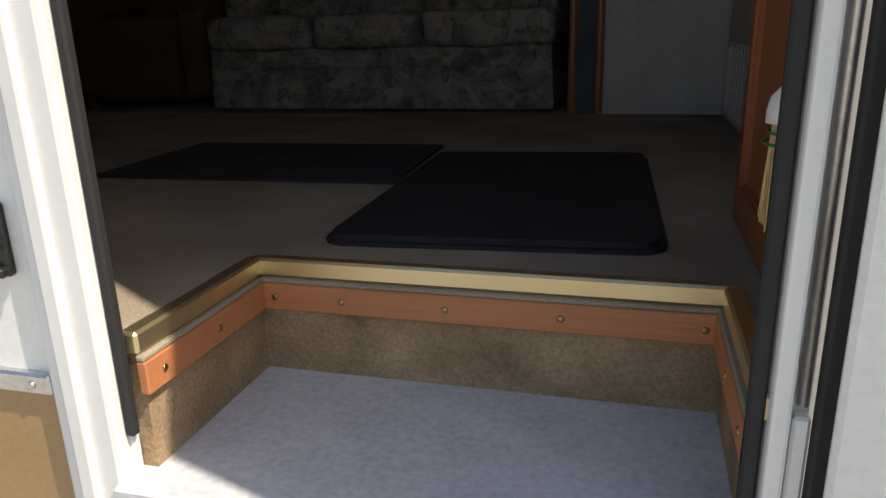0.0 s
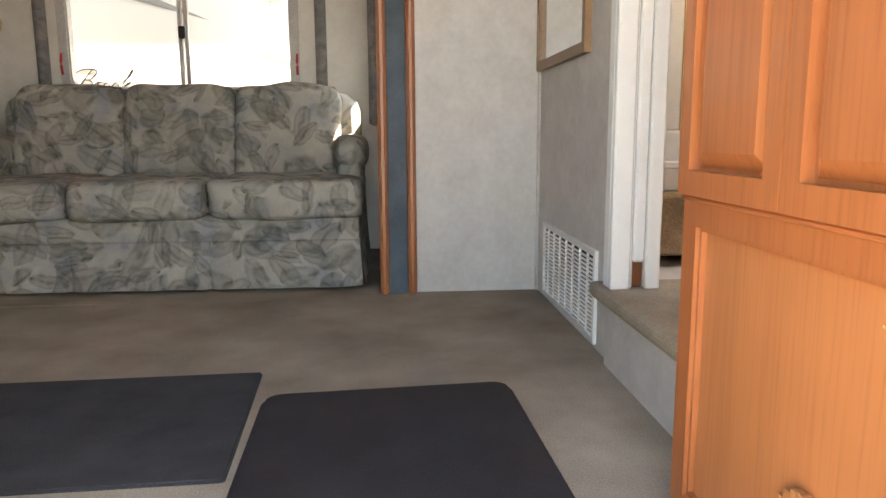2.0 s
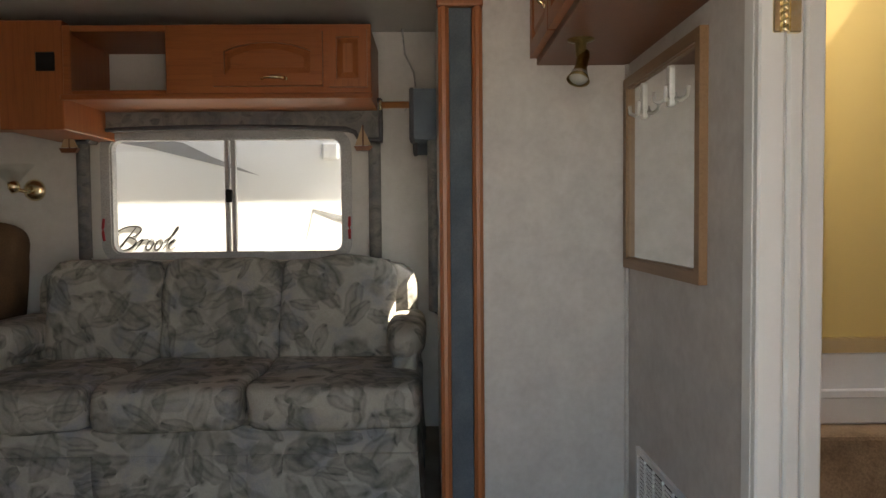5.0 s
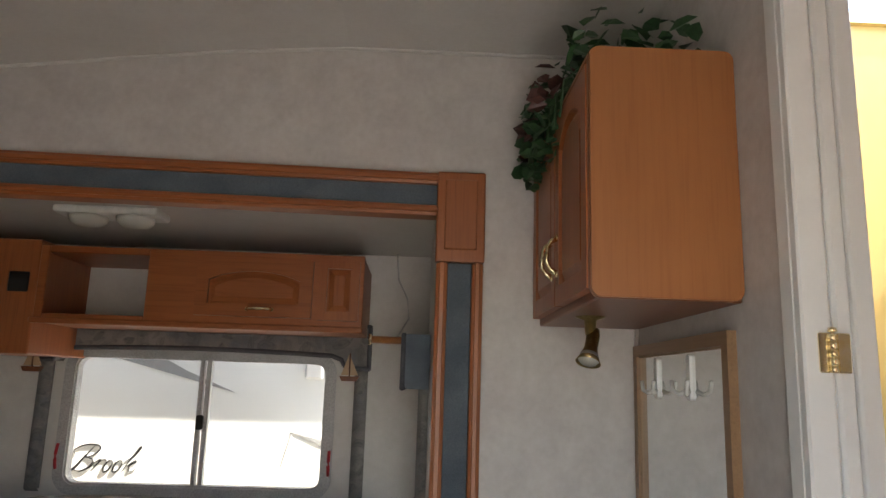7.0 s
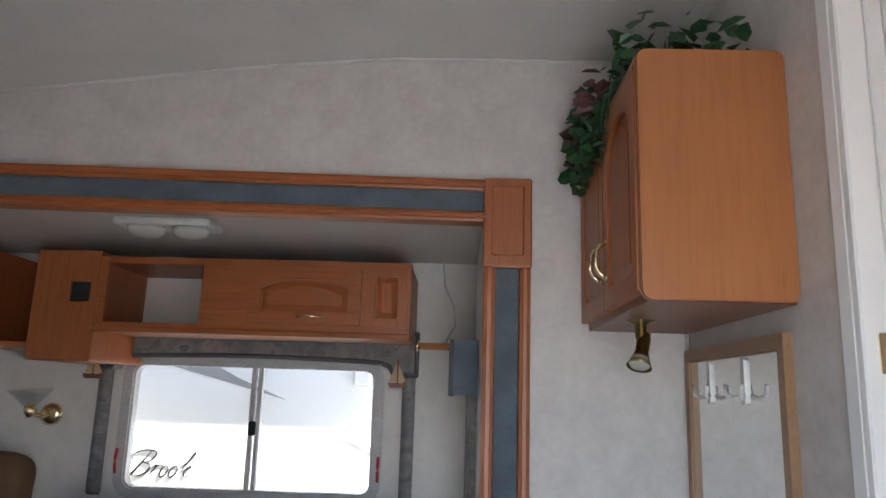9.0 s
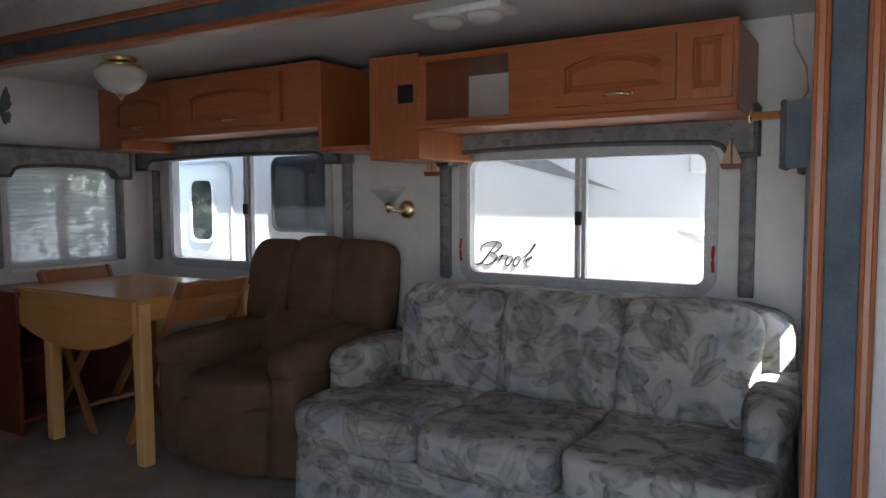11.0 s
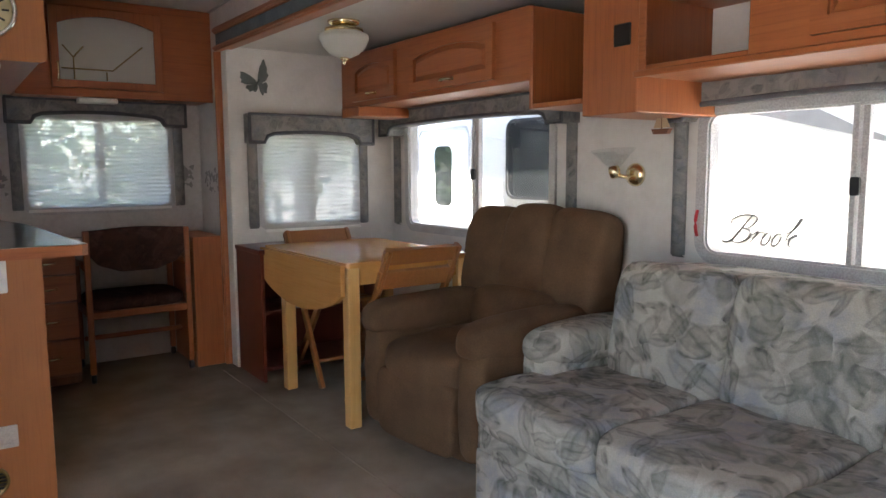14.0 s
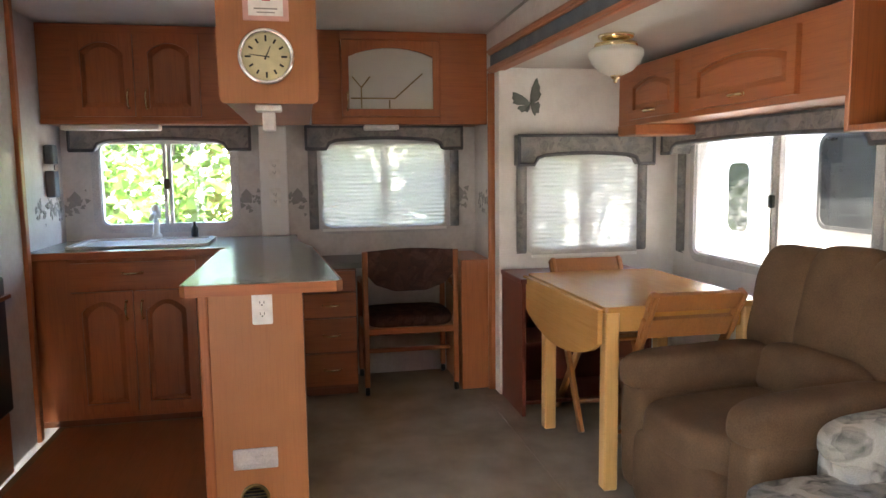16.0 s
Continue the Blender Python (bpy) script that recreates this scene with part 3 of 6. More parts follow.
# The main ceiling falls towards the kitchen in a shallow curve.
prof = [(1.75, 2.305), (-0.3, 2.30), (-0.65, 2.275), (-1.0, 2.235), (-1.5, 2.172), (-2.0, 2.13), (-3.0, 2.09), (-4.52, 2.065)]
bm = bmesh.new()
for y0, y1 in ((-0.07, 1.62), (1.62, 2.46)):
    for (xa, za), (xb, zb) in zip(prof, prof[1:]):
        if xa > 1.5 and y0 > 1:
            xa = 0.66
        q = [(xa, za), (xb, zb), (xb, zb + 0.2), (xa, za + 0.2)]
        add_prism(bm, q, -y1, -y0, Matrix(((1, 0, 0, 0), (0, 0, -1, 0), (0, 1, 0, 0), (0, 0, 0, 1))))
structure(finish("ceiling", bm, "ceiling"), "pale ceiling sloping gently down to the kitchen")
bm = bmesh.new()
add_tube(bm, [(x, 2.396, z - 0.004) for x, z in prof], 0.006, 6)
structure(finish("trim_ceiling", bm, "ceiling", smooth=True), "thin pale bead where wall meets ceiling")
structure(box("trim_corner", (0.578, 0.59, 2.388, 2.40, 0, 2.3), "wallpaper", bev=0.003), "slim grey corner bead")

# Slide opening surround: oak mouldings with a slate fabric band.
RISE = 0.014


def moulding(name, b, along):
    bm = bmesh.new()
    x0, x1, y0, y1, z0, z1 = b
    add_box(bm, *b, 0.007, 2)
    if along == "x":
        add_box(bm, x0, x1, y0 - 0.007, y0 + 0.004, z0 + 0.010, z1 - 0.010, 0.003)
    else:
        add_box(bm, x0 + 0.008, x1 - 0.008, y0 - 0.007, y0 + 0.004, z0, z1, 0.003)
    if along == "x":
        for v in bm.verts:
            v.co.z -= RISE * v.co.x
    return structure(finish(name, bm, "oak_x" if along == "x" else "oak"), "reddish oak moulding of the slide surround")


moulding("trim_fascia_top", (-3.99, -0.010, 2.362, 2.40, 1.858, 1.895), "x")
moulding("trim_fascia_low", (-3.99, -0.010, 2.362, 2.43, 1.762, 1.795), "x")
bm = bmesh.new()
add_box(bm, -3.99, -0.004, 2.376, 2.42, 1.795, 1.858)
for v in bm.verts:
    v.co.z -= RISE * v.co.x
structure(finish("trim_fascia_band", bm, "blueband"), "slate blue fabric band of the slide surround")
moulding("trim_jamb_inner", (-0.010, 0.024, 2.362, 2.44, 0, 1.625), "z")
moulding("trim_jamb_outer", (0.094, 0.127, 2.362, 2.40, 0, 1.625), "z")
structure(box("trim_jamb_band", (0.024, 0.094, 2.378, 2.40, 0, 1.625), "blueband", bev=0.002), "slate blue fabric band of the slide surround")
blk = structure(box("trim_block", (-0.014, 0.130, 2.356, 2.40, 1.625, 1.898), "oak", bev=0.006, seg=2), "oak corner block of the slide surround")
box("panel", (0.010, 0.106, 2.348, 2.357, 1.66, 1.872), "oak", blk, 0.004)
moulding("trim_jamb_far", (-3.99, -3.955, 2.362, 2.42, 0, 1.815), "z")
structure(box("trim_jamb_far_band", (-3.955, -3.865, 2.39, 2.42, 0, 1.815), "slide_wall", bev=0.002), "pale edge of the slide-out wall")

# Step well at the entrance.
x0, x1, yb = WELL
structure(boxes("step_riser", [(x0 - 0.03, x1 + 0.03, yb, yb + 0.03, -0.20, -0.012), (x0 - 0.03, x0, 0.062, yb, -0.20, -0.012), (x1, x1 + 0.03, 0.062, yb, -0.20, -0.012)], "carpet_tan"),
          "tan carpet on the sides of the step well")
structure(box("step_tread", (x0 - 0.03, x1 + 0.03, 0.01, yb + 0.03, -0.23, -0.187), "step_vinyl", bev=0.004), "pale worn sheet on the entrance step")
E1 = 0.026
structure(boxes("trim_step_edging", [(x0 - 0.012, x1 + 0.012, yb - 0.006, yb + 0.02, -E1, 0.004), (x0 - 0.02, x0 + 0.006, 0.0515, yb, -E1, 0.004), (x1 - 0.006, x1 + 0.02, 0.0515, yb, -E1, 0.004)], "brass_strip", bev=0.004),
          "gold metal edging round the step well")
structure(boxes("trim_step_grey", [(x0 + 0.004, x1 - 0.004, yb - 0.012, yb, -E1 - 0.008, -E1), (x0, x0 + 0.012, 0.0515, yb - 0.012, -E1 - 0.008, -E1), (x1 - 0.012, x1, 0.0515, yb - 0.012, -E1 - 0.008, -E1)], "carpet", bev=0.002),
          "grey carpet bead under the gold edging")
strip = structure(boxes("trim_step_wood", [(x0 + 0.004, x1 - 0.004, yb - 0.014, yb, -0.078, -E1 - 0.008), (x0, x0 + 0.014, 0.0515, yb - 0.014, -0.078, -E1 - 0.008), (x1 - 0.014, x1, 0.0515, yb - 0.014, -0.078, -E1 - 0.008)], "pine", bev=0.002),
                  "red-brown wood strip screwed under the step edge")
bm = bmesh.new()
add_lathe(bm, [(0.0, -0.002), (0.0052, -0.002), (0.0052, 0.001), (0.003, 0.002), (0, 0.001)], (0, 0, 0), (0, -1, 0), 10)
screw_mesh = finish("screw", bm, "antique", smooth=True)
screw_mesh.parent = strip
screw_mesh.location = (-0.268, yb - 0.0145, -0.056)
for sx in (-0.155, 0.010, 0.18, 0.374):
    s = new("screw", screw_mesh.data)
    s.parent, s.location = strip, (sx, yb - 0.0145, -0.056)
for side, sx in ((90, x0 + 0.0145), (-90, x1 - 0.0145)):
    for sy in (0.085, 0.21):
        s = new("screw", screw_mesh.data)
        s.parent, s.location, s.rotation_euler = strip, (sx, sy, -0.056), (0, 0, radians(side))
bm = bmesh.new()
add_box(bm, x0 - 0.060, x0 - 0.018, 0.044, 0.060, -0.21, 1.78, 0.004, 2)
add_box(bm, x1 + 0.002, x1 + 0.060, 0.056, 0.125, -0.21, 1.78, 0.006, 2)
add_box(bm, x0, x1, 0.044, 0.12, 1.74, 1.80, 0.006)
add_box(bm, -0.402, -0.318, 0.020, 0.046, -0.26, 1.84, 0.008, 2)
add_box(bm, -0.378, -0.352, 0.010, 0.022, -0.26, 1.84, 0.005, 2)
add_box(bm, x1 + 0.004, x1 + 0.022, 0.034, 0.058, -0.21, 1.78, 0.004, 2)
structure(finish("door_frame", bm, "white"), "white painted metal frame of the entrance door")
structure(boxes("door_seal", [(x0 - 0.020, x0 - 0.006, 0.036, 0.050, -0.13, 1.74), (x1 - 0.014, x1 + 0.002, 0.048, 0.062, -0.187, 1.74), (0.442, 0.462, 0.030, 0.050, -0.21, 1.74)], "rubber", bev=0.003), "black rubber weather seal")
skin = structure(boxes("exterior_skin", [(-2.70, -0.404, 0.034, 0.06, -0.055, 2.42), (0.60, 1.75, 0.048, 0.06, 0.005, 2.42)], "rv"), "white ribbed outer skin of the trailer")
box("lower_band", (-2.70, -0.404, 0.031, 0.06, -0.6, -0.078), "tan_skin", skin, 0.002, label="tan lower band")
box("metal_strip", (-2.70, -0.404, 0.022, 0.06, -0.078, -0.050), "alu", skin, 0.003, label="aluminium joint strip")
for k in range(3):
    lathe("rivet", [(0.0, 0.004), (0.004, 0.003), (0.006, 0.0)], (-0.43 - 0.07 * k, 0.022, -0.064), "alu", skin, (0, -1, 0), 10)
latch = base("strike_plate", (-0.43, 0.03, 0.11), "black metal door strike with ribs on the frame", "latch")
boxes("plate", [(-0.470, -0.428, 0.022, 0.036, 0.075, 0.165)], "black", latch, 0.004)
for z in (0.078, 0.112, 0.148):
    box("rib", (-0.470, -0.424, 0.008, 0.023, z, z + 0.012), "black", latch, 0.003)
door = base("entrance_door", (0.48, 0.02, -0.2), "white entrance door standing wide open on its hinges", "door")
slab = box("slab", (0.466, 1.13, -0.012, 0.034, -0.2, 1.72), "rv", door, 0.01, 2)
hinge_at = Matrix.Translation((-0.014, 0.014, 0))
slab.matrix_local = hinge_at @ Matrix.Rotation(radians(-31), 4, "Z") @ hinge_at.inverted()
lathe("hinge_rod", [(0.0, -0.02), (0.006, -0.02), (0.006, 1.7), (0, 1.7)], (0.432, 0.048, 0.02), "alu", door)
box("hinge_block", (0.424, 0.440, 0.040, 0.055, -0.21, -0.01), "white", door, 0.003)

# Raised hall behind the partition.
structure(boxes("platform", [(0.574, 1.70, 0.756, 1.50, 0.0, 0.165), (0.60, 1.70, 1.50, 2.40, 0.0, 0.165)], "wallpaper"), "grey boxed step up to the hall")
structure(box("platform_carpet", (0.556, 1.70, 0.757, 1.605, 0.160, 0.202), "carpet", bev=0.016, seg=3), "taupe carpet with a rounded nosing on the step")
structure(boxes("hall_step", [(0.70, 1.70, 1.95, 2.40, 0.2, 0.40)], "carpet_tan", bev=0.012, seg=2), "second carpeted step in the hall")
structure(boxes("door_jamb_hall", [(0.578, 0.628, 1.478, 1.502, 0.2, 2.31), (0.626, 0.637, 1.49, 1.502, 0.2, 2.31), (0.668, 0.705, 1.478, 1.53, 0.2, 2.31), (0.578, 0.59, 1.50, 1.545, 0.2, 2.31)], "whitejamb", bev=0.004),
          "white painted jamb of the hall door")
hd = base("hall_door", (0.675, 1.5, 0.27), "white door folded into the hall jamb", "door")
box("slab", (0.637, 0.667, 1.484, 1.515, 0.27, 2.31), "white", hd, 0.005)
box("core", (0.638, 0.667, 1.50, 1.52, 0.205, 0.27), "oak_dark_shaded", hd, 0.002)
hinge = base("door_hinge", (0.64, 1.476, 1.345), "polished brass hinge on the white jamb", "hinge")
boxes("leaf", [(0.602, 0.622, 1.472, 1.479, 1.31, 1.375), (0.632, 0.655, 1.472, 1.485, 1.31, 1.375)], "brass", hinge, 0.002)
bm = bmesh.new()
for k in range(5):
    add_lathe(bm, [(0.0, 0), (0.007, 0), (0.0055, 0.012), (0, 0.012)], (0.622, 1.468, 1.310 + k * 0.013), (0, 0, 1), 12)
add_lathe(bm, [(0.0, 0), (0.008, 0.002), (0.006, 0.008), (0, 0.010)], (0.622, 1.468, 1.375), (0, 0, 1), 12)
finish("knuckle", bm, "brass", hinge, smooth=True)
sh = base("shower_enclosure", (1.3, 2.05, 0.4), "gold-framed shower screen with yellow obscure glass", "shower screen")
box("curb", (0.80, 1.70, 2.05, 2.12, 0.40, 0.60), "white", sh, 0.006)
box("ledge", (0.80, 1.70, 2.035, 2.05, 0.475, 0.50), "white", sh, 0.004)
fm = facing((0, 2.05, 0), (0, -1, 0))
bm = bmesh.new()
add_ring(bm, [(0.98, 0.60), (1.66, 0.60), (1.66, 2.29), (0.98, 2.29)], [(1.012, 0.64), (1.63, 0.64), (1.63, 2.26), (1.012, 2.26)], -0.03, 0.012, fm)
finish("frame", bm, "brass_strip", sh)
box("pane", (1.01, 1.635, 2.058, 2.064, 0.635, 2.265), "obscure", sh, 0)
box("panel", (0.80, 0.98, 2.055, 2.09, 0.6, 2.3), "white", sh, 0.004)


# ---- windows ----
def window(name, m, w, h, label, mull=0.5, fr=0.042, r=0.05, latch=True, pulls=False):
    """A rounded sliding window in a wall: frame, meeting rail, two panes, small catches. m lies at its lower corner."""
    root = new(name)
    root.matrix_world = Matrix.Translation(m.translation)
    structure(root, label)
    bm = bmesh.new()
    add_ring(bm, rounded(w + 2 * fr, h + 2 * fr, r + fr, 6, -fr, -fr), rounded(w, h, r, 6), -0.06, 0.014, m)
    add_ring(bm, rounded(w, h, r, 6), rounded(w - 0.016, h - 0.016, r - 0.008, 6, 0.008, 0.008), -0.045, 0.004, m)
    finish("frame", bm, "winframe", root)
    bm = bmesh.new()
    c = w * mull
    add_prism(bm, [(c - 0.022, 0.004), (c - 0.004, 0.004), (c - 0.004, h - 0.004), (c - 0.022, h - 0.004)], -0.03, -0.002, m)
    add_prism(bm, [(c + 0.004, 0.004), (c + 0.024, 0.004), (c + 0.024, h - 0.004), (c + 0.004, h - 0.004)], -0.04, -0.012, m)
    finish("rail", bm, "winframe", root)
    for a, b, d in ((0.004, c - 0.01, -0.016), (c + 0.01, w - 0.004, -0.03)):
        bm = bmesh.new()
        add_prism(bm, rounded(b - a, h - 0.008, 0.03, 4, a, 0.004), d, d + 0.003, m)
        finish("pane", bm, "glass", root).visible_shadow = False
    if latch:
        bm = bmesh.new()
        add_prism(bm, rounded(0.03, 0.06, 0.008, 3, c - 0.016, h / 2 - 0.03), 0.0, 0.014, m)
        finish("catch", bm, "black", root)
    if pulls:
        bm = bmesh.new()
        for u in (-0.03, w + 0.03):
            add_tube(bm, [m @ Vector((u, h * 0.12 + 0.1 * k / 5, 0.016 + 0.012 * math.sin(math.pi * k / 5))) for k in range(6)], 0.007, 6)
        finish("release", bm, "red", root, smooth=True)
    return root


def dressing(name, m, w, top, drop, depth, arch, label, side=0.055, side_len=0.5, mat="valance", gap=0.0):
    """A padded valance with a shaped, piped lower edge and narrow side legs. m: the wall face at the valance's lower middle-left, v = 0 at its ears."""
    root = base(name, m.translation, label, "valance")
    h = top
    ear = drop
    line = [(0, 0), (ear, 0), (ear + 0.02, 0.035), (ear + 0.06, 0.05)]
    line += [(ear + 0.06 + (w - 2 * ear - 0.12) * k / 8, 0.05 + arch * math.sin(math.pi * k / 8)) for k in range(1, 8)]
    line += [(w - ear - 0.06, 0.05), (w - ear - 0.02, 0.035), (w - ear, 0), (w, 0)]
    bm = bmesh.new()
    add_prism(bm, line + [(w, h), (0, h)], 0.004, depth, m)
    finish("board", bm, mat, root)
    bm = bmesh.new()
    add_tube(bm, [m @ Vector((u, v + 0.004, depth)) for u, v in line], 0.010, 8)
    add_tube(bm, [m @ Vector((u, v, depth)) for u, v in ((0.004, 0), (0.004, h))], 0.009, 6)
    add_tube(bm, [m @ Vector((u, v, depth)) for u, v in ((w - 0.004, 0), (w - 0.004, h))], 0.009, 6)
    add_tube(bm, [m @ Vector((u, v, depth)) for u, v in ((0, h - 0.004), (w, h - 0.004))], 0.009, 6)
    finish("piping", bm, "darktrim", root, smooth=True)
    if side_len:
        for u in (0.012, w - side - 0.012):
            bm = bmesh.new()
            n = 14
            pts = []
            for k in range(n + 1):
                pts.append((u + side * k / n, 0.022 + 0.016 * math.sin(math.pi * k / n)))
            a = [bm.verts.new(m @ Vector((p, 0.02, d))) for p, d in pts]
            c = [bm.verts.new(m @ Vector((p, -side_len, d))) for p, d in pts]
            e = [bm.verts.new(m @ Vector((p, -side_len - 0.012, 0.006))) for p, d in pts]
            for i in range(n):
                bm.faces.new((a[i], a[i + 1], c[i + 1], c[i]))
                bm.faces.new((c[i], c[i + 1], e[i + 1], e[i]))
            for i in (0, n):
                bm.faces.new((a[i], c[i], bm.verts.new(m @ Vector((pts[i][0], -side_len, 0.004))), bm.verts.new(m @ Vector((pts[i][0], 0.02, 0.004)))))
            finish("leg", bm, mat, root, smooth=True)
    return root


def shade(name, m, w, h, label):
    """A pleated day shade let down over the window."""
    root = base(name, m.translation, label, "window shade")
    bm = bmesh.new()
    n = int(h / 0.012)
    prev = None
    for k in range(n + 1):
        row = [bm.verts.new(m @ Vector((u, h * k / n, 0.003 * (k % 2)))) for u in (0, w)]
        if prev:
            bm.faces.new((prev[0], prev[1], row[1], row[0]))
        prev = row
    finish("cloth", bm, "shade", root)
    bm = bmesh.new()
    add_prism(bm, [(0, -0.016), (w, -0.016), (w, 0), (0, 0)], -0.006, 0.012, m)
    finish("bottom_rail", bm, "plastic", root)
    return root


SOUTH, EAST, WEST = (0, -1, 0), (1, 0, 0), (-1, 0, 0)
window("window_1", facing((-1.508, 3.45, 0.822), SOUTH), 1.065, 0.530, "wide sliding window behind the sofa", 0.51, pulls=True)
window("window_2", facing((-3.63, 3.45, 0.805), SOUTH), 1.26, 0.625, "wide sliding window beside the dining table", 0.52)
window("window_3", facing((-3.86, 2.58, 0.83), EAST), 0.62, 0.52, "window behind a lowered shade in the slide end", 0.5)
window("window_4", facing((-0.01, 3.21, 0.75), WEST), 0.29, 0.23, "small sunlit window in the slide end", 0.5)
window("window_5", facing((-4.46, 0.18, 0.98), EAST), 0.73, 0.48, "kitchen window over the sink", 0.5)
window("window_6", facing((-4.46, 1.44, 0.94), EAST), 0.76, 0.505, "kitchen window behind a lowered shade", 0.5)
dressing("valance", facing((-1.665, 3.45, 1.325), SOUTH), 1.41, 0.185, 0.10, 0.10, 0.012, "grey floral padded valance over the sofa window", side_len=0.52)
dressing("valance", facing((-3.80, 3.45, 1.355), SOUTH), 1.62, 0.15, 0.10, 0.12, 0.012, "grey floral padded valance over the dining window", side_len=0.55)
dressing("valance", facing((-3.86, 2.475, 1.30), EAST), 0.80, 0.165, 0.09, 0.085, 0.012, "grey floral padded valance in the slide end", side_len=0.48)
dressing("valance", facing((-4.46, 0.045, 1.41), EAST), 0.985, 0.14, 0.13, 0.085, 0.015, "grey floral padded valance over the sink window", side_len=0)
dressing("valance", facing((-4.46, 1.345, 1.41), EAST), 0.955, 0.14, 0.12, 0.085, 0.015, "grey floral padded valance over the desk window", side_len=0.47)
end_val = dressing("valance", facing((-0.01, 3.32, 1.256), WEST), 0.62, 0.18, 0.10, 0.092, 0.012, "slate blue padded valance with floral legs in the slide end", side_len=0.62, side=0.08)
for part in end_val.children:
    if part.name.startswith("board"):
        part.data.materials[0] = M["bluestrip"]
shade("window_shade", facing((-3.845, 2.575, 0.80), EAST), 0.63, 0.56, "white pleated day shade pulled down over the window")
shade("window_shade", facing((-4.445, 1.435, 0.93), EAST), 0.77, 0.53, "white pleated day shade pulled down over the window")


# ---- seating ----
def welt(bm, pts, r=0.006):
    add_tube(bm, pts, r, 6, True)


def sofa():
    """Three seats: T-shaped end cushions run in front of the set-back rolled arms."""
    root = base("sofa", (-0.92, 2.95, 0), "three-seat sofa in grey floral print with a pleated skirt", "sofa")
    L, Rr, F = -1.715, -0.085, 2.485
    box("frame", (L + 0.02, Rr - 0.02, F + 0.04, 3.36, 0.03, 0.30), "floral", root, 0.02, 2)
    box("front_band", (L + 0.004, Rr - 0.004, F + 0.008, F + 0.10, 0.185, 0.285), "floral", root, 0.012, 3)
    for i, (a, b) in enumerate(((L, -1.17), (-1.17, -0.655), (-0.655, Rr))):
        bm = bmesh.new()
        n = 24
        rows = []
        for z, out in ((0.012, 0.020), (0.07, 0.014), (0.14, 0.007), (0.186, 0.0), (0.194, -0.004)):
            fall = (0.2 - z) / 0.2
            rows.append([bm.verts.new((a + 0.003 + (b - a - 0.006) * k / n - 0.010 * fall * (1 - 2 * k / n),
                                       F - out + 0.006 * fall * math.sin(5.3 * k / n * math.pi + 2 * i) + 0.030 * fall * (abs(1 - 2 * k / n) ** 18), z)) for k in range(n + 1)])
        rows.append([bm.verts.new((v.co.x, F + 0.04, 0.194)) for v in rows[-1]])
        for p, q in zip(rows, rows[1:]):
            for k in range(n):
                bm.faces.new((p[k], p[k + 1], q[k + 1], q[k]))
        finish("skirt", bm, "floral", root, smooth=True)
    for x, sd in ((L, 1), (Rr, -1)):
        bm = bmesh.new()
        rows = []
        for z, out in ((0.012, 0.014), (0.1, 0.006), (0.19, 0.0), (0.29, -0.004)):
            rows.append([bm.verts.new((x - sd * (out + 0.006 * math.sin(1.9 * k)), F + 0.01 + 0.84 * k / 16, z)) for k in range(17)])
        for p, q in zip(rows, rows[1:]):
            for k in range(16):
                bm.faces.new((p[k], p[k + 1], q[k + 1], q[k]))
        finish("skirt", bm, "floral", root, smooth=True)
    AF = 2.70
    for i, (a, b) in enumerate(((L - 0.01, -1.185), (-1.18, -0.668), (-0.662, Rr + 0.008))):
        bm = bmesh.new()
        add_cushion(bm, a, b, F - 0.03, 3.08, 0.272, 0.428, 9, 0.06, 16, seed=i * 3.1, rag=0.010)
        finish("seat_cushion", bm, "floral", root, smooth=True)
    tilt = Matrix.Translation((0, 3.05, 0.40)) @ Matrix.Rotation(radians(-13), 4, "X") @ Matrix.Translation((0, -3.05, -0.40))
    for i, (a, b) in enumerate(((-1.60, -1.128), (-1.138, -0.648), (-0.658, -0.185))):
        bm = bmesh.new()
        add_cushion(bm, a, b, 2.965, 3.17, 0.375, 0.808, 7.5, 0.10, 16, m=tilt, seed=i * 5.7, rag=0.014)
        ring = [(a + 0.03 + (b - a - 0.06) * k / 8, 0.803 + 0.010 * math.sin(math.pi * k / 8)) for k in range(9)]
        ring += [(b - 0.006, 0.77 - 0.36 * k / 6) for k in range(7)] + [(b - 0.03 - (b - a - 0.06) * k / 8, 0.380) for k in range(9)] + [(a + 0.006, 0.41 + 0.36 * k / 6) for k in range(7)]
        welt(bm, [tilt @ Vector((u, 3.012, v)) for u, v in ring], 0.006)
        finish("back_cushion", bm, "floral", root, smooth=True)
    bm = bmesh.new()
    add_cushion(bm, -1.70, -0.10, 3.12, 3.38, 0.25, 0.800, 8, 0, 10)
    finish("back_frame", bm, "floral", root, smooth=True)
    for x0, x1 in ((-1.785, -1.585), (-0.215, -0.062)):
        bm = bmesh.new()
        add_cushion(bm, x0 + 0.025, x1 - 0.025, AF + 0.02, 3.34, 0.12, 0.54, 8, 0, 8)
        add_cushion(bm, x0, x1, AF, 3.36, 0.435, 0.592, 2.8, 0.02, 12, seed=x0)
        finish("arm", bm, "floral", root, smooth=True)
    return root


sofa()


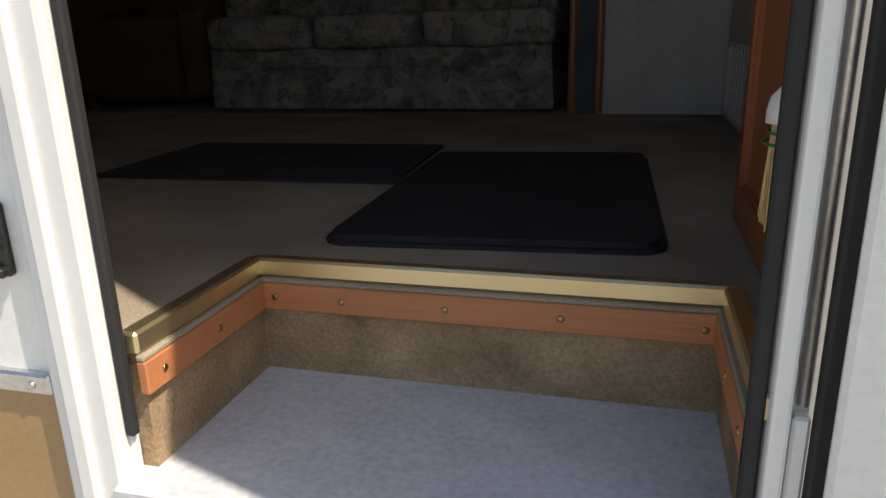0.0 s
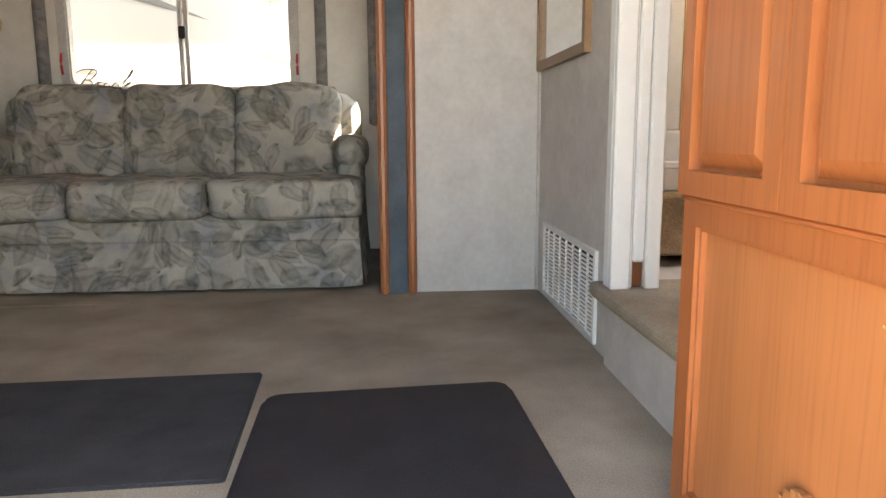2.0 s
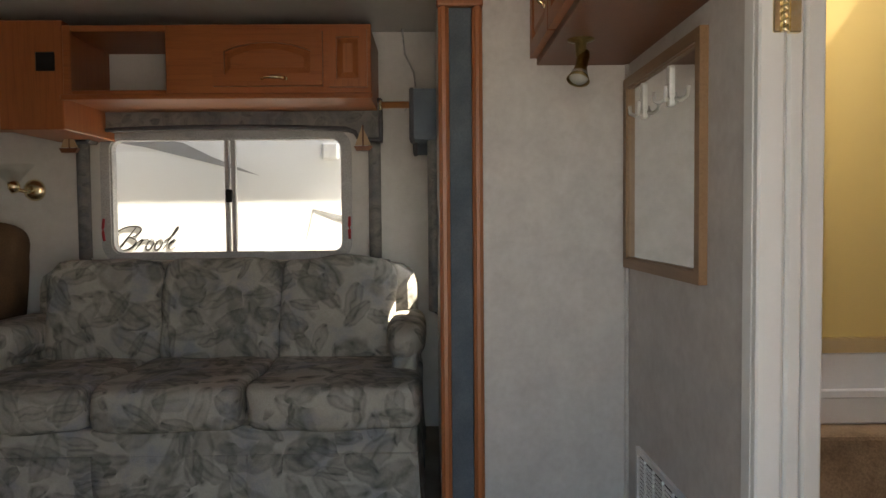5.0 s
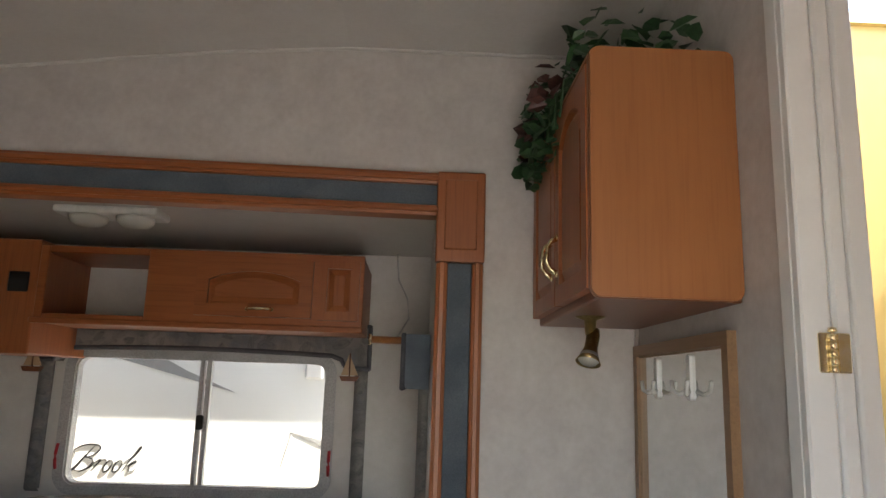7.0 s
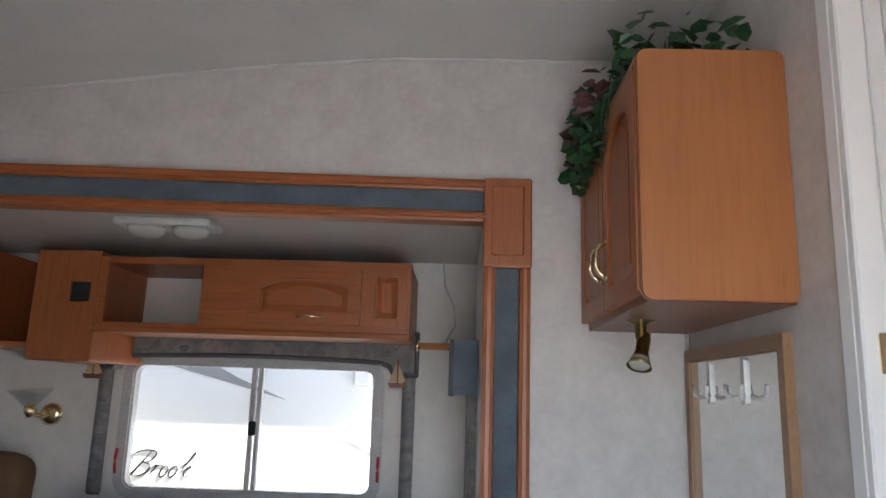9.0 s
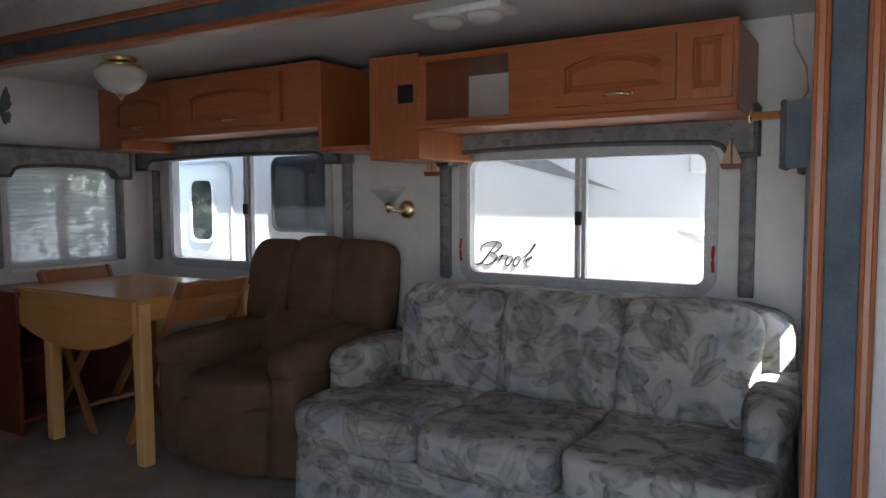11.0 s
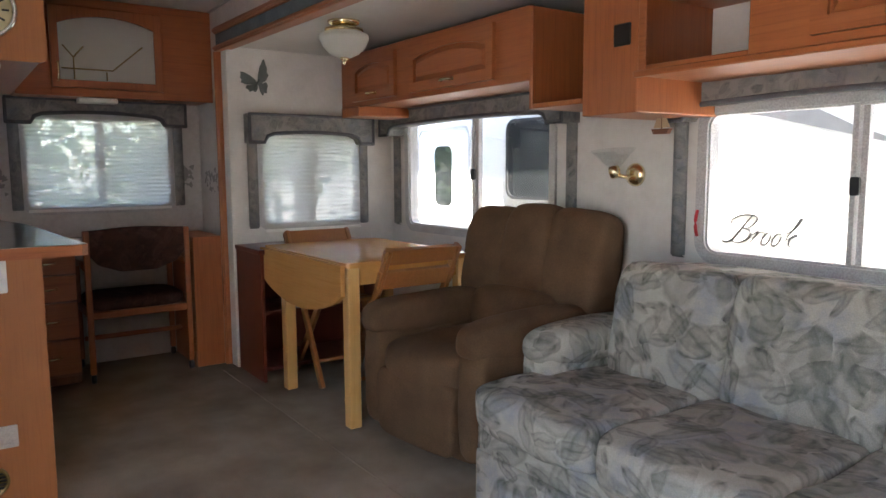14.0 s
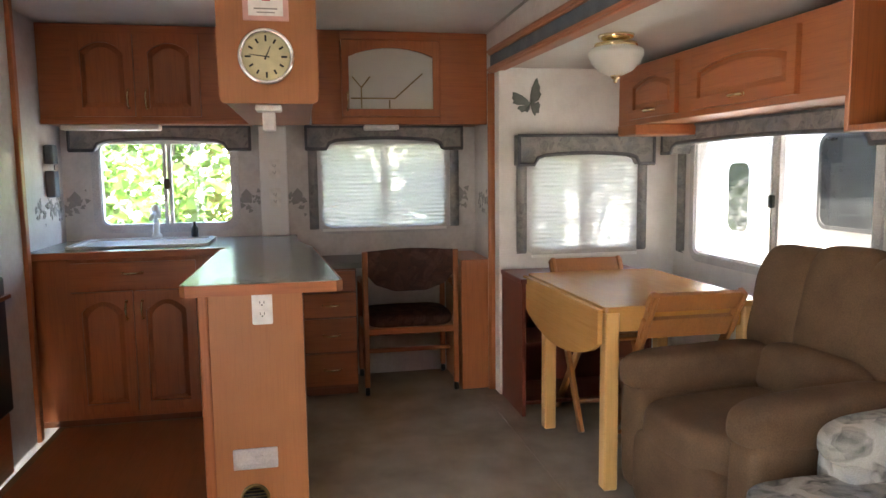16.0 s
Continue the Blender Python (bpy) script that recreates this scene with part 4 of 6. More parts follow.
def recliner():
    root = base("recliner", (0, 0, 0), "brown microfibre recliner with a channelled back", "armchair")
    cushion("body", (-0.33, 0.33, 0.04, 0.78, 0.03, 0.34), "brown", root, 8, 0)
    cushion("footrest", (-0.235, 0.235, -0.01, 0.09, 0.06, 0.35), "brown", root, 7, 0.03)
    cushion("seat", (-0.245, 0.245, 0.0, 0.62, 0.28, 0.455), "brown", root, 5, 0.05)
    for s in (-1, 1):
        bm = bmesh.new()
        x0, x1 = sorted((s * 0.225, s * 0.375))
        add_cushion(bm, x0, x1, 0.02, 0.72, 0.04, 0.52, 7, 0, 10)
        add_cushion(bm, x0 - 0.012, x1 + 0.012, 0.0, 0.70, 0.44, 0.60, 3.4, 0.02, 10)
        finish("arm", bm, "brown", root, smooth=True)
    tilt = Matrix.Translation((0, 0.6, 0.4)) @ Matrix.Rotation(radians(-13), 4, "X") @ Matrix.Translation((0, -0.6, -0.4))
    bm = bmesh.new()
    add_cushion(bm, -0.40, 0.40, 0.58, 0.78, 0.40, 0.985, 5, 0.0, 10, tilt)
    for k in (-1, 0, 1):
        add_cushion(bm, k * 0.252 - 0.150, k * 0.252 + 0.150, 0.545 - 0.008 * (k == 0), 0.75, 0.54, 0.990 + 0.012 * (k == 0), 4.6, 0.03, 12, tilt, 0.010, k + 4.0)
    finish("backrest", bm, "brown", root, smooth=True)
    cushion("lumbar", (-0.25, 0.25, 0.49, 0.64, 0.40, 0.62), "brown", root, 3.5, 0.06, m=tilt)
    root.matrix_world = pose(-2.145, 2.50, 0, 0, 0, 6)
    return root


recliner()


def dining_table():
    root = base("dining_table", (-3.05, 2.78, 0), "yellow birch drop-leaf dining table with square legs", "table")
    m = Matrix.Translation((0, 0, 0))
    bm = bmesh.new()
    add_prism(bm, rounded(0.955, 0.69, 0.025, 4, -3.53, 2.445), 0.722, 0.745, m)
    finish("top", bm, "birch", root)
    fm = facing((-3.53, 2.437, 0), SOUTH)
    line = [(0.005, 0.735), (0.005, 0.60)] + [(0.005 + 0.945 * k / 14, 0.60 - 0.115 * math.sin(math.pi * k / 14) ** 0.7) for k in range(1, 14)] + [(0.95, 0.60), (0.95, 0.735)]
    bm = bmesh.new()
    add_prism(bm, line, -0.004, 0.016, fm)
    finish("drop_leaf", bm, "birch", root)
    for x in (-3.335, -2.635):
        for y in (2.455, 3.05):
            box("leg", (x, x + 0.058, y, y + 0.058, 0, 0.722), "birch_z", root, 0.005)
    boxes("apron", [(-3.29, -2.6, 2.475, 2.495, 0.64, 0.722), (-3.29, -2.6, 3.07, 3.09, 0.64, 0.722), (-3.29, -3.27, 2.5, 3.07, 0.64, 0.722), (-2.62, -2.60, 2.5, 3.07, 0.64, 0.722)], "birch", root, 0.002)
    return root


dining_table()


def folding_chair():
    """Built at the origin: sits towards -y, its back at +y."""
    root = base("folding_chair", (0, 0, 0), "tan wooden folding chair with crossed legs", "chair", "folding chairs at the table")
    for s in (-1, 1):
        bm = bmesh.new()
        x = s * 0.185
        for p0, p1 in (((x, -0.20, 0.0), (x, 0.225, 0.80)), ((s * 0.163, 0.20, 0.0), (s * 0.163, -0.14, 0.44))):
            d = Vector(p1) - Vector(p0)
            q = d.to_track_quat("Z", "X").to_matrix().to_4x4()
            q.translation = p0
            add_prism(bm, rounded(0.022, 0.042, 0.006, 3, -0.011, -0.021), 0, d.length, q @ Matrix.Rotation(radians(90), 4, "Z") if abs(q.col[0].x) < 0.5 else q)
        finish("leg", bm, "chairwood", root)
    for i in range(5):
        y = -0.17 + i * 0.068
        box("seat_slat", (-0.155, 0.155, y, y + 0.058, 0.435, 0.452), "chairwood", root, 0.004)
    tilt = Matrix.Translation((0, 0.20, 0.75)) @ Matrix.Rotation(radians(-27), 4, "X")
    for z0, z1 in ((-0.02, 0.055), (-0.15, -0.06)):
        bm = bmesh.new()
        add_prism(bm, rounded(0.41, z1 - z0, 0.012, 3, -0.205, z0), -0.01, 0.012, tilt @ Matrix.Rotation(radians(90), 4, "X"))
        finish("back_slat", bm, "chairwood", root)
    tube("stretcher", [(-0.18, -0.13, 0.13), (0.18, -0.13, 0.13)], 0.01, "chairwood", root)
    return root


fc = folding_chair()
fc.matrix_world = pose(-2.72, 2.80, 0, 0, 0, -90)
copy_thing(fc, pose(-3.40, 2.80, 0, 0, 0, 90))

bk = base("bookcase", (-3.65, 2.75, 0), "low dark cherry bookcase behind the table", "bookcase")
boxes("carcass", [(-3.83, -3.47, 2.40, 2.42, 0.0, 0.72), (-3.83, -3.47, 3.10, 3.12, 0.0, 0.72), (-3.84, -3.46, 2.39, 3.13, 0.70, 0.725), (-3.85, -3.83, 2.40, 3.12, 0, 0.72)], "cherry", bk, 0.003)
boxes("shelf", [(-3.83, -3.48, 2.42, 3.10, z, z + 0.018) for z in (0.06, 0.37)], "cherry", bk, 0.002)

# ---- upper cabinets of the slide ----
ds = base("wall_cabinet", (-2.84, 3.2, 1.45), "oak wall cabinets over the dining window with lift-up doors", "cabinet")
box("body", (-3.66, -2.022, 3.02, 3.45, 1.505, 1.79), "oak_x", ds, 0.004)
box("face_frame", (-3.66, -2.022, 3.0, 3.022, 1.498, 1.795), "oak_x", ds, 0.004)
fy = 3.0
for a, w in ((-3.50, 0.46), (-2.90, 0.66)):
    panel_door(ds, facing((a, fy, 1.525), SOUTH), w, 0.235, 0.035, "oak_x", (w / 2, 0.03), upright=False)
box("end_skirt", (-3.66, -3.45, 2.995, 3.44, 1.448, 1.505), "oak_x", ds, 0.006)

cb = base("open_shelf_box", (-1.86, 3.2, 1.385), "open oak cubby between the wall cabinets", "shelf")
boxes("carcass", [(-2.02, -2.0, 2.99, 3.45, 1.385, 1.785), (-2.0, -1.735, 2.99, 3.45, 1.385, 1.405), (-2.0, -1.735, 3.43, 3.45, 1.405, 1.785)], "oak", cb, 0.003)

tv = base("wall_cabinet", (-0.97, 3.2, 1.46), "oak wall cabinet over the sofa with an open bay", "cabinet")
box("end_panel", (-1.705, -1.452, 2.992, 3.45, 1.338, 1.765), "oak", tv, 0.004)
boxes("carcass", [(-1.452, -0.245, 3.01, 3.45, 1.458, 1.478), (-1.452, -0.245, 3.01, 3.45, 1.725, 1.745), (-1.452, -0.245, 3.43, 3.45, 1.478, 1.725), (-1.05, -0.245, 3.012, 3.43, 1.478, 1.725)], "oak_x", tv, 0.002)
boxes("face_frame", [(-1.452, -1.42, 2.992, 3.012, 1.458, 1.745), (-1.42, -1.05, 2.992, 3.012, 1.718, 1.745), (-1.42, -1.05, 2.992, 3.012, 1.458, 1.490), (-1.05, -0.240, 2.992, 3.012, 1.458, 1.745)], "oak_x", tv, 0.003)
box("ledge", (-1.46, -0.236, 2.975, 3.0, 1.452, 1.474), "oak_x", tv, 0.005)
box("back_liner", (-1.45, -1.05, 3.40, 3.43, 1.478, 1.725), "slide_wall", tv, 0)
box("vent", (-1.555, -1.48, 2.984, 2.993, 1.565, 1.64), "black", tv, 0.004, label="black square speaker vent")
panel_door(tv, facing((-0.86, 2.992, 1.50), SOUTH), 0.43, 0.215, 0.035, "oak_x", (0.24, 0.028), upright=False)
panel_door(tv, facing((-0.405, 2.992, 1.495), SOUTH), 0.15, 0.225, 0.0, "oak", stile=0.03)
tv.location.x -= 0.028

# ---- cabinet beside the slide opening ----
rc = base("wall_cabinet", (0.43, 2.05, 1.45), "tall oak wall cabinet with rounded pale end panel", "cabinet")
fm = facing((0.283, 1.712, 1.452), SOUTH)
bm = bmesh.new()
add_prism(bm, rounded(0.305, 0.53, 0.02, 4), 0.0, 0.014, fm)
finish("end_panel", bm, "oak_pale", rc)
bm = bmesh.new()
add_ring(bm, rounded(0.307, 0.534, 0.022, 4, -0.002, -0.002), rounded(0.301, 0.528, 0.02, 4, 0.001, 0.001), -0.004, 0.004, fm)
finish("edge_band", bm, "oak_dark_shaded", rc)
# Body takes the shaded oak copy, so its sides look unlit.
box("body", (0.30, 0.59, 1.713, 2.40, 1.45, 1.97), "oak_dark_shaded", rc, 0.003)
box("cornice", (0.288, 0.588, 1.73, 2.40, 1.97, 1.988), "oak_y", rc, 0.005)
wm = facing((0.30, 2.39, 1.47), WEST)
panel_door(rc, wm, 0.33, 0.48, 0.05, "oak", (0.30, 0.12))
panel_door(rc, wm @ Matrix.Translation((0.34, 0, 0)), 0.33, 0.48, 0.05, "oak", (0.03, 0.12))

# ---- tall cabinet by the entrance ----
ec = base("tall_cabinet", (0.55, 0.42, 0), "tall oak cabinet beside the entrance with a plain lower panel", "cabinet")
box("body", (0.462, 0.90, 0.137, 0.750, 0.0, 2.28), "oak_panel", ec, 0.004)
wm = facing((0.462, 0.755, 0.0), WEST)
bm = bmesh.new()
add_ring(bm, [(0, 0.002), (0.615, 0.002), (0.615, 0.498), (0, 0.498)], [(0.042, 0.066), (0.575, 0.066), (0.575, 0.464), (0.042, 0.464)], 0.0, 0.014, wm)
add_ring(bm, [(0.034, 0.058), (0.583, 0.058), (0.583, 0.472), (0.034, 0.472)], [(0.048, 0.072), (0.569, 0.072), (0.569, 0.458), (0.048, 0.458)], 0.0, 0.008, wm)
finish("lower_frame", bm, "oak", ec)
for u, w in ((0.002, 0.262), (0.268, 0.347)):
    panel_door(ec, wm @ Matrix.Translation((u, 0.508, 0.004)), w, 1.06, 0.0, "oak", stile=0.034)
    panel_door(ec, wm @ Matrix.Translation((u, 1.60, 0.004)), w, 0.6, 0.0, "oak", stile=0.034)
box("middle_rail", (0.4435, 0.47, 0.14, 0.757, 0.4985, 0.507), "oak_y", ec, 0.003)

# ---- mats ----
def floor_mat(name, outline, z, mat, label):
    bm = bmesh.new()
    add_prism(bm, outline, 0.0, z)
    bmesh.ops.bevel(bm, geom=[e for e in bm.edges if all(v.co.z > z / 2 for v in e.verts)], offset=min(0.012, z * 0.6), segments=2, affect="EDGES")
    ob = finish(name, bm, mat)
    return tagged(ob, label, "floor mat")


def skewed(pts, dx, dy):
    """An outline laid a little askew."""
    return [(x - dx * y, y + dy * x) for x, y in pts]


floor_mat("floor_mat", skewed(rounded(0.565, 0.875, 0.045, 4, -0.220, 0.460), 0.034, 0.075), 0.018, "mat_black", "thick black anti-fatigue mat lying on the carpet")
floor_mat("floor_mat", skewed(rounded(0.82, 0.565, 0.008, 2, -1.035, 0.945), 0.055, 0.04), 0.007, "mat_grey", "thin charcoal rubber mat lying on the carpet")

# ---- kitchen ----
bc = base("sink_cabinet", (-4.1, 0.45, 0), "oak sink base cabinet with two arched doors and a false drawer", "cabinet")
box("body", (-4.46, -3.80, -0.02, 0.93, 0.05, 0.865), "oak", bc, 0.003)
# Shade under the sink cabinet is put into the plinth's darker oak.
box("plinth", (-4.46, -3.86, -0.02, 0.93, 0.0, 0.05), "oak_dark_shaded", bc, 0.002)
em = facing((-3.80, 0.185, 0.0), EAST)
panel_door(bc, em @ Matrix.Translation((0, 0.085, 0)), 0.285, 0.615, 0.055, "oak", (0.255, 0.52))
panel_door(bc, em @ Matrix.Translation((0.30, 0.085, 0)), 0.285, 0.615, 0.055, "oak", (0.03, 0.52))
bm = bmesh.new()
add_prism(bm, rounded(0.59, 0.12, 0.004, 2, 0, 0.725), 0, 0.018, em)
finish("drawer_front", bm, "oak_y", bc)
bar_handle(bc, em @ Matrix.Translation((0, 0, 0.018)), 0.29, 0.79, upright=False)
ct = base("counter_top", (-4.1, 0.4, 0.87), "grey-green laminate counter with an oak front edge", "counter")
box("slab", (-4.46, -3.79, -0.02, 0.93, 0.866, 0.90), "laminate", ct, 0.003)
box("edge", (-3.792, -3.775, -0.02, 0.93, 0.864, 0.901), "oak_y", ct, 0.003)
sk = base("sink", (-4.13, 0.5, 0.9), "white enamel double sink let into the counter", "sink")
bm = bmesh.new()
up = Matrix.Translation((-4.38, 0.12, 0.90)) @ Matrix(((0, 1, 0, 0), (1, 0, 0, 0), (0, 0, 1, 0), (0, 0, 0, 1)))
add_ring(bm, rounded(0.70, 0.46, 0.05, 5), rounded(0.64, 0.40, 0.045, 5, 0.03, 0.03), 0.001, 0.014, up)
add_prism(bm, rounded(0.66, 0.42, 0.045, 5, 0.02, 0.02), 0.001, 0.004, up)
finish("basin", bm, "steel", sk)
fa = base("faucet", (-4.36, 0.49, 0.915), "white kitchen faucet behind the sink", "faucet")
lathe("stem", [(0.0, 0), (0.03, 0), (0.028, 0.02), (0.018, 0.03), (0.018, 0.10), (0, 0.105)], (-4.36, 0.49, 0.912), "plastic", fa)
tube("spout", [(-4.36, 0.49, 0.98), (-4.34, 0.49, 1.05), (-4.30, 0.49, 1.06), (-4.22, 0.49, 1.03)], 0.013, "plastic", fa)
lathe("lever", [(0.0, 0), (0.026, 0.005), (0.03, 0.05), (0.018, 0.08), (0, 0.085)], (-4.36, 0.49, 1.02), "plastic", fa)
sb = base("soap_pump", (-4.35, 0.70, 0.915), "small dark soap pump on the sink rim", "soap dispenser")
lathe("bottle", [(0.0, 0), (0.02, 0), (0.02, 0.05), (0.008, 0.065), (0.008, 0.09), (0, 0.092)], (-4.35, 0.70, 0.914), "black", sb)

ic = base("kitchen_island", (-3.3, 1.15, 0), "oak peninsula with a grey-green laminate top", "kitchen island")
fm = facing((-2.585, 0.955, 0), EAST)
box("body", (-3.80, -2.60, 0.955, 1.305, 0.0, 0.865), "oak_pale", ic, 0.004)
bm = bmesh.new()
add_prism(bm, rounded(0.35, 0.862, 0.012, 3, 0, 0.002), -0.014, 0.004, fm)
finish("end_panel", bm, "oak_pale", ic)
boxes("corner_post", [(-2.60, -2.575, 0.948, 0.985, 0.0, 0.862)], "oak", ic, 0.008, 2)
bm = bmesh.new()
add_prism(bm, [(-4.46, 0.93), (-3.775, 0.93), (-3.72, 0.91), (-2.575, 0.90), (-2.555, 0.92), (-2.555, 1.42), (-2.575, 1.44), (-3.7, 1.36), (-4.1, 1.28), (-4.46, 1.28)], 0.868, 0.90)
finish("top", bm, "laminate", ic)
bm = bmesh.new()
add_prism(bm, [(-3.72, 0.905), (-2.57, 0.893), (-2.545, 0.915), (-2.545, 1.425), (-2.57, 1.447), (-3.7, 1.367), (-3.7, 1.35), (-2.59, 1.42), (-2.57, 1.40), (-2.57, 0.93), (-2.59, 0.915), (-3.72, 0.925)], 0.86, 0.898)
finish("edge", bm, "oak_y", ic)


def outlet(name, m, label):
    root = base(name, m.translation, label, "outlet")
    bm = bmesh.new()
    add_prism(bm, rounded(0.07, 0.115, 0.006, 3, -0.035, -0.0575), 0, 0.006, m)
    finish("plate", bm, "plastic", root)
    bm = bmesh.new()
    for v in (-0.02, 0.02):
        add_prism(bm, rounded(0.034, 0.028, 0.01, 3, -0.017, v - 0.014), 0.006, 0.009, m)
    finish("socket", bm, "plastic", root)
    bm = bmesh.new()
    for v in (-0.02, 0.02):
        for u in (-0.007, 0.007):
            add_prism(bm, [(u - 0.0012, v - 0.003), (u + 0.0012, v - 0.003), (u + 0.0012, v + 0.006), (u - 0.0012, v + 0.006)], 0.009, 0.0095, m)
        add_prism(bm, rounded(0.005, 0.005, 0.002, 3, -0.0025, v - 0.010), 0.009, 0.0095, m)
    finish("slot", bm, "black", root, kind="stuff")
    return root


outlet("wall_outlet", facing((-2.581, 1.166, 0.807), EAST), "white duplex outlet on the island end")
gm = facing((-2.581, 1.045, 0.225), EAST)
gr = base("floor_register", (-2.581, 1.12, 0.26), "grey metal switch plate on the island end", "vent")
bm = bmesh.new()
add_ring(bm, rounded(0.155, 0.075, 0.004, 2), rounded(0.125, 0.045, 0.003, 2, 0.015, 0.015), 0, 0.006, gm)
add_prism(bm, rounded(0.125, 0.045, 0.003, 2, 0.015, 0.015), 0, 0.003, gm)
add_prism(bm, rounded(0.03, 0.02, 0.003, 2, 0.075, 0.027), 0.003, 0.008, gm)
finish("plate", bm, "alu", gr)
rv = base("round_vent", (-2.581, 1.115, 0.12), "round dark louvred vent on the island end", "vent")
bm = bmesh.new()
add_lathe(bm, [(0.052, 0.0), (0.052, 0.008), (0.042, 0.010), (0.042, 0.001), (0.0, 0.001)], (-2.581, 1.115, 0.115), EAST, 24)
finish("rim", bm, "antique", rv, smooth=True)
bm = bmesh.new()
for k in range(-3, 4):
    hw = math.sqrt(0.042**2 - (k * 0.012) ** 2)
    add_box(bm, -2.580, -2.574, 1.115 - hw, 1.115 + hw, 0.115 + k * 0.012 - 0.003, 0.115 + k * 0.012 + 0.003)
finish("slat", bm, "black", rv)

uc = base("wall_cabinet", (-4.3, 0.5, 1.55), "oak wall cabinets over the sink with arched doors", "cabinet")
box("body", (-4.46, -4.17, -0.015, 1.04, 1.55, 2.06), "oak_y", uc, 0.003)
box("face_frame", (-4.17, -4.155, -0.015, 1.04, 1.545, 2.065), "oak_y", uc, 0.003)
em = facing((-4.155, 0.155, 1.585), EAST)
panel_door(uc, em, 0.305, 0.43, 0.05, "oak", (0.275, 0.09))
panel_door(uc, em @ Matrix.Translation((0.335, 0, 0)), 0.305, 0.43, 0.05, "oak", (0.03, 0.09))
box("rail", (-4.17, -4.145, -0.015, 1.04, 1.545, 1.57), "oak_y", uc, 0.004)

pc = base("hanging_cabinet", (-3.4, 1.2, 1.54), "oak cabinet hung over the island with a rounded end panel", "cabinet")
box("body", (-4.15, -2.84, 1.045, 1.37, 1.54, 2.09), "oak_x", pc, 0.003)
fm = facing((-2.84, 1.028, 1.535), EAST)
bm = bmesh.new()
add_prism(bm, rounded(0.362, 0.55, 0.025, 4), 0, 0.02, fm)
finish("end_panel", bm, "oak_pale", pc)

gc = base("glass_cabinet", (-4.3, 1.9, 1.55), "oak wall cabinet with an arched glass door over the desk", "cabinet")
boxes("carcass", [(-4.46, -4.17, 1.385, 1.55, 1.55, 2.06), (-4.46, -4.17, 2.10, 2.39, 1.55, 2.06), (-4.46, -4.17, 1.55, 2.10, 1.55, 1.60), (-4.46, -4.17, 1.55, 2.10, 2.0, 2.06), (-4.46, -4.44, 1.55, 2.10, 1.6, 2.0)], "oak_y", gc, 0.002)
boxes("face_frame", [(-4.17, -4.155, 1.385, 1.55, 1.545, 2.065), (-4.17, -4.155, 2.12, 2.40, 1.545, 2.065), (-4.17, -4.155, 1.55, 2.12, 1.545, 1.585), (-4.17, -4.155, 1.55, 2.12, 2.015, 2.065)], "oak_y", gc, 0.002)
em = facing((-4.155, 1.555, 1.59), EAST)
panel_door(gc, em, 0.56, 0.42, 0.05, "oak", (0.03, 0.08), glass=True, stile=0.04)
bm = bmesh.new()
add_prism(bm, arch_line(0.485, 0.345, 0.05, 0.038, 0.038), 0.004, 0.008, em)
finish("pane", bm, "frosted", gc, label="patterned frosted glass")
bm = bmesh.new()
for pts in (((0.05, 0.10), (0.30, 0.10), (0.46, 0.24)), ((0.11, 0.045), (0.11, 0.16), (0.06, 0.22)), ((0.27, 0.045), (0.27, 0.09)), ((0.11, 0.16), (0.16, 0.22))):
    add_tube(bm, [em @ Vector((u, v, 0.009)) for u, v in pts], 0.004, 5)
finish("leading", bm, "antique", gc, smooth=True)

# ---- desk ----
dk = base("desk", (-4.2, 1.8, 0), "built-in oak desk with a drawer stack and end panel", "desk")
box("top", (-4.46, -4.04, 1.28, 2.199, 0.735, 0.765), "laminate", dk, 0.003)
# Case and plinth in darkened oak paint the shade behind and below the drawers.
box("drawer_case", (-4.46, -4.045, 1.28, 1.60, 0.05, 0.735), "oak_dark_shaded", dk, 0.003)
box("end_panel", (-4.46, -4.0, 2.20, 2.375, 0.0, 0.765), "oak", dk, 0.003)
box("plinth", (-4.46, -4.08, 1.28, 1.60, 0, 0.05), "oak_dark_shaded", dk, 0.002)
for z0, z1 in ((0.07, 0.255), (0.265, 0.455), (0.465, 0.60), (0.61, 0.725)):
    em = facing((-4.045, 1.285, z0), EAST)
    bm = bmesh.new()
    add_prism(bm, rounded(0.31, z1 - z0, 0.004, 2), 0, 0.018, em)
    finish("drawer", bm, "oak_y", dk)
    bar_handle(dk, em @ Matrix.Translation((0, 0, 0.018)), 0.17, (z1 - z0) / 2, upright=False)


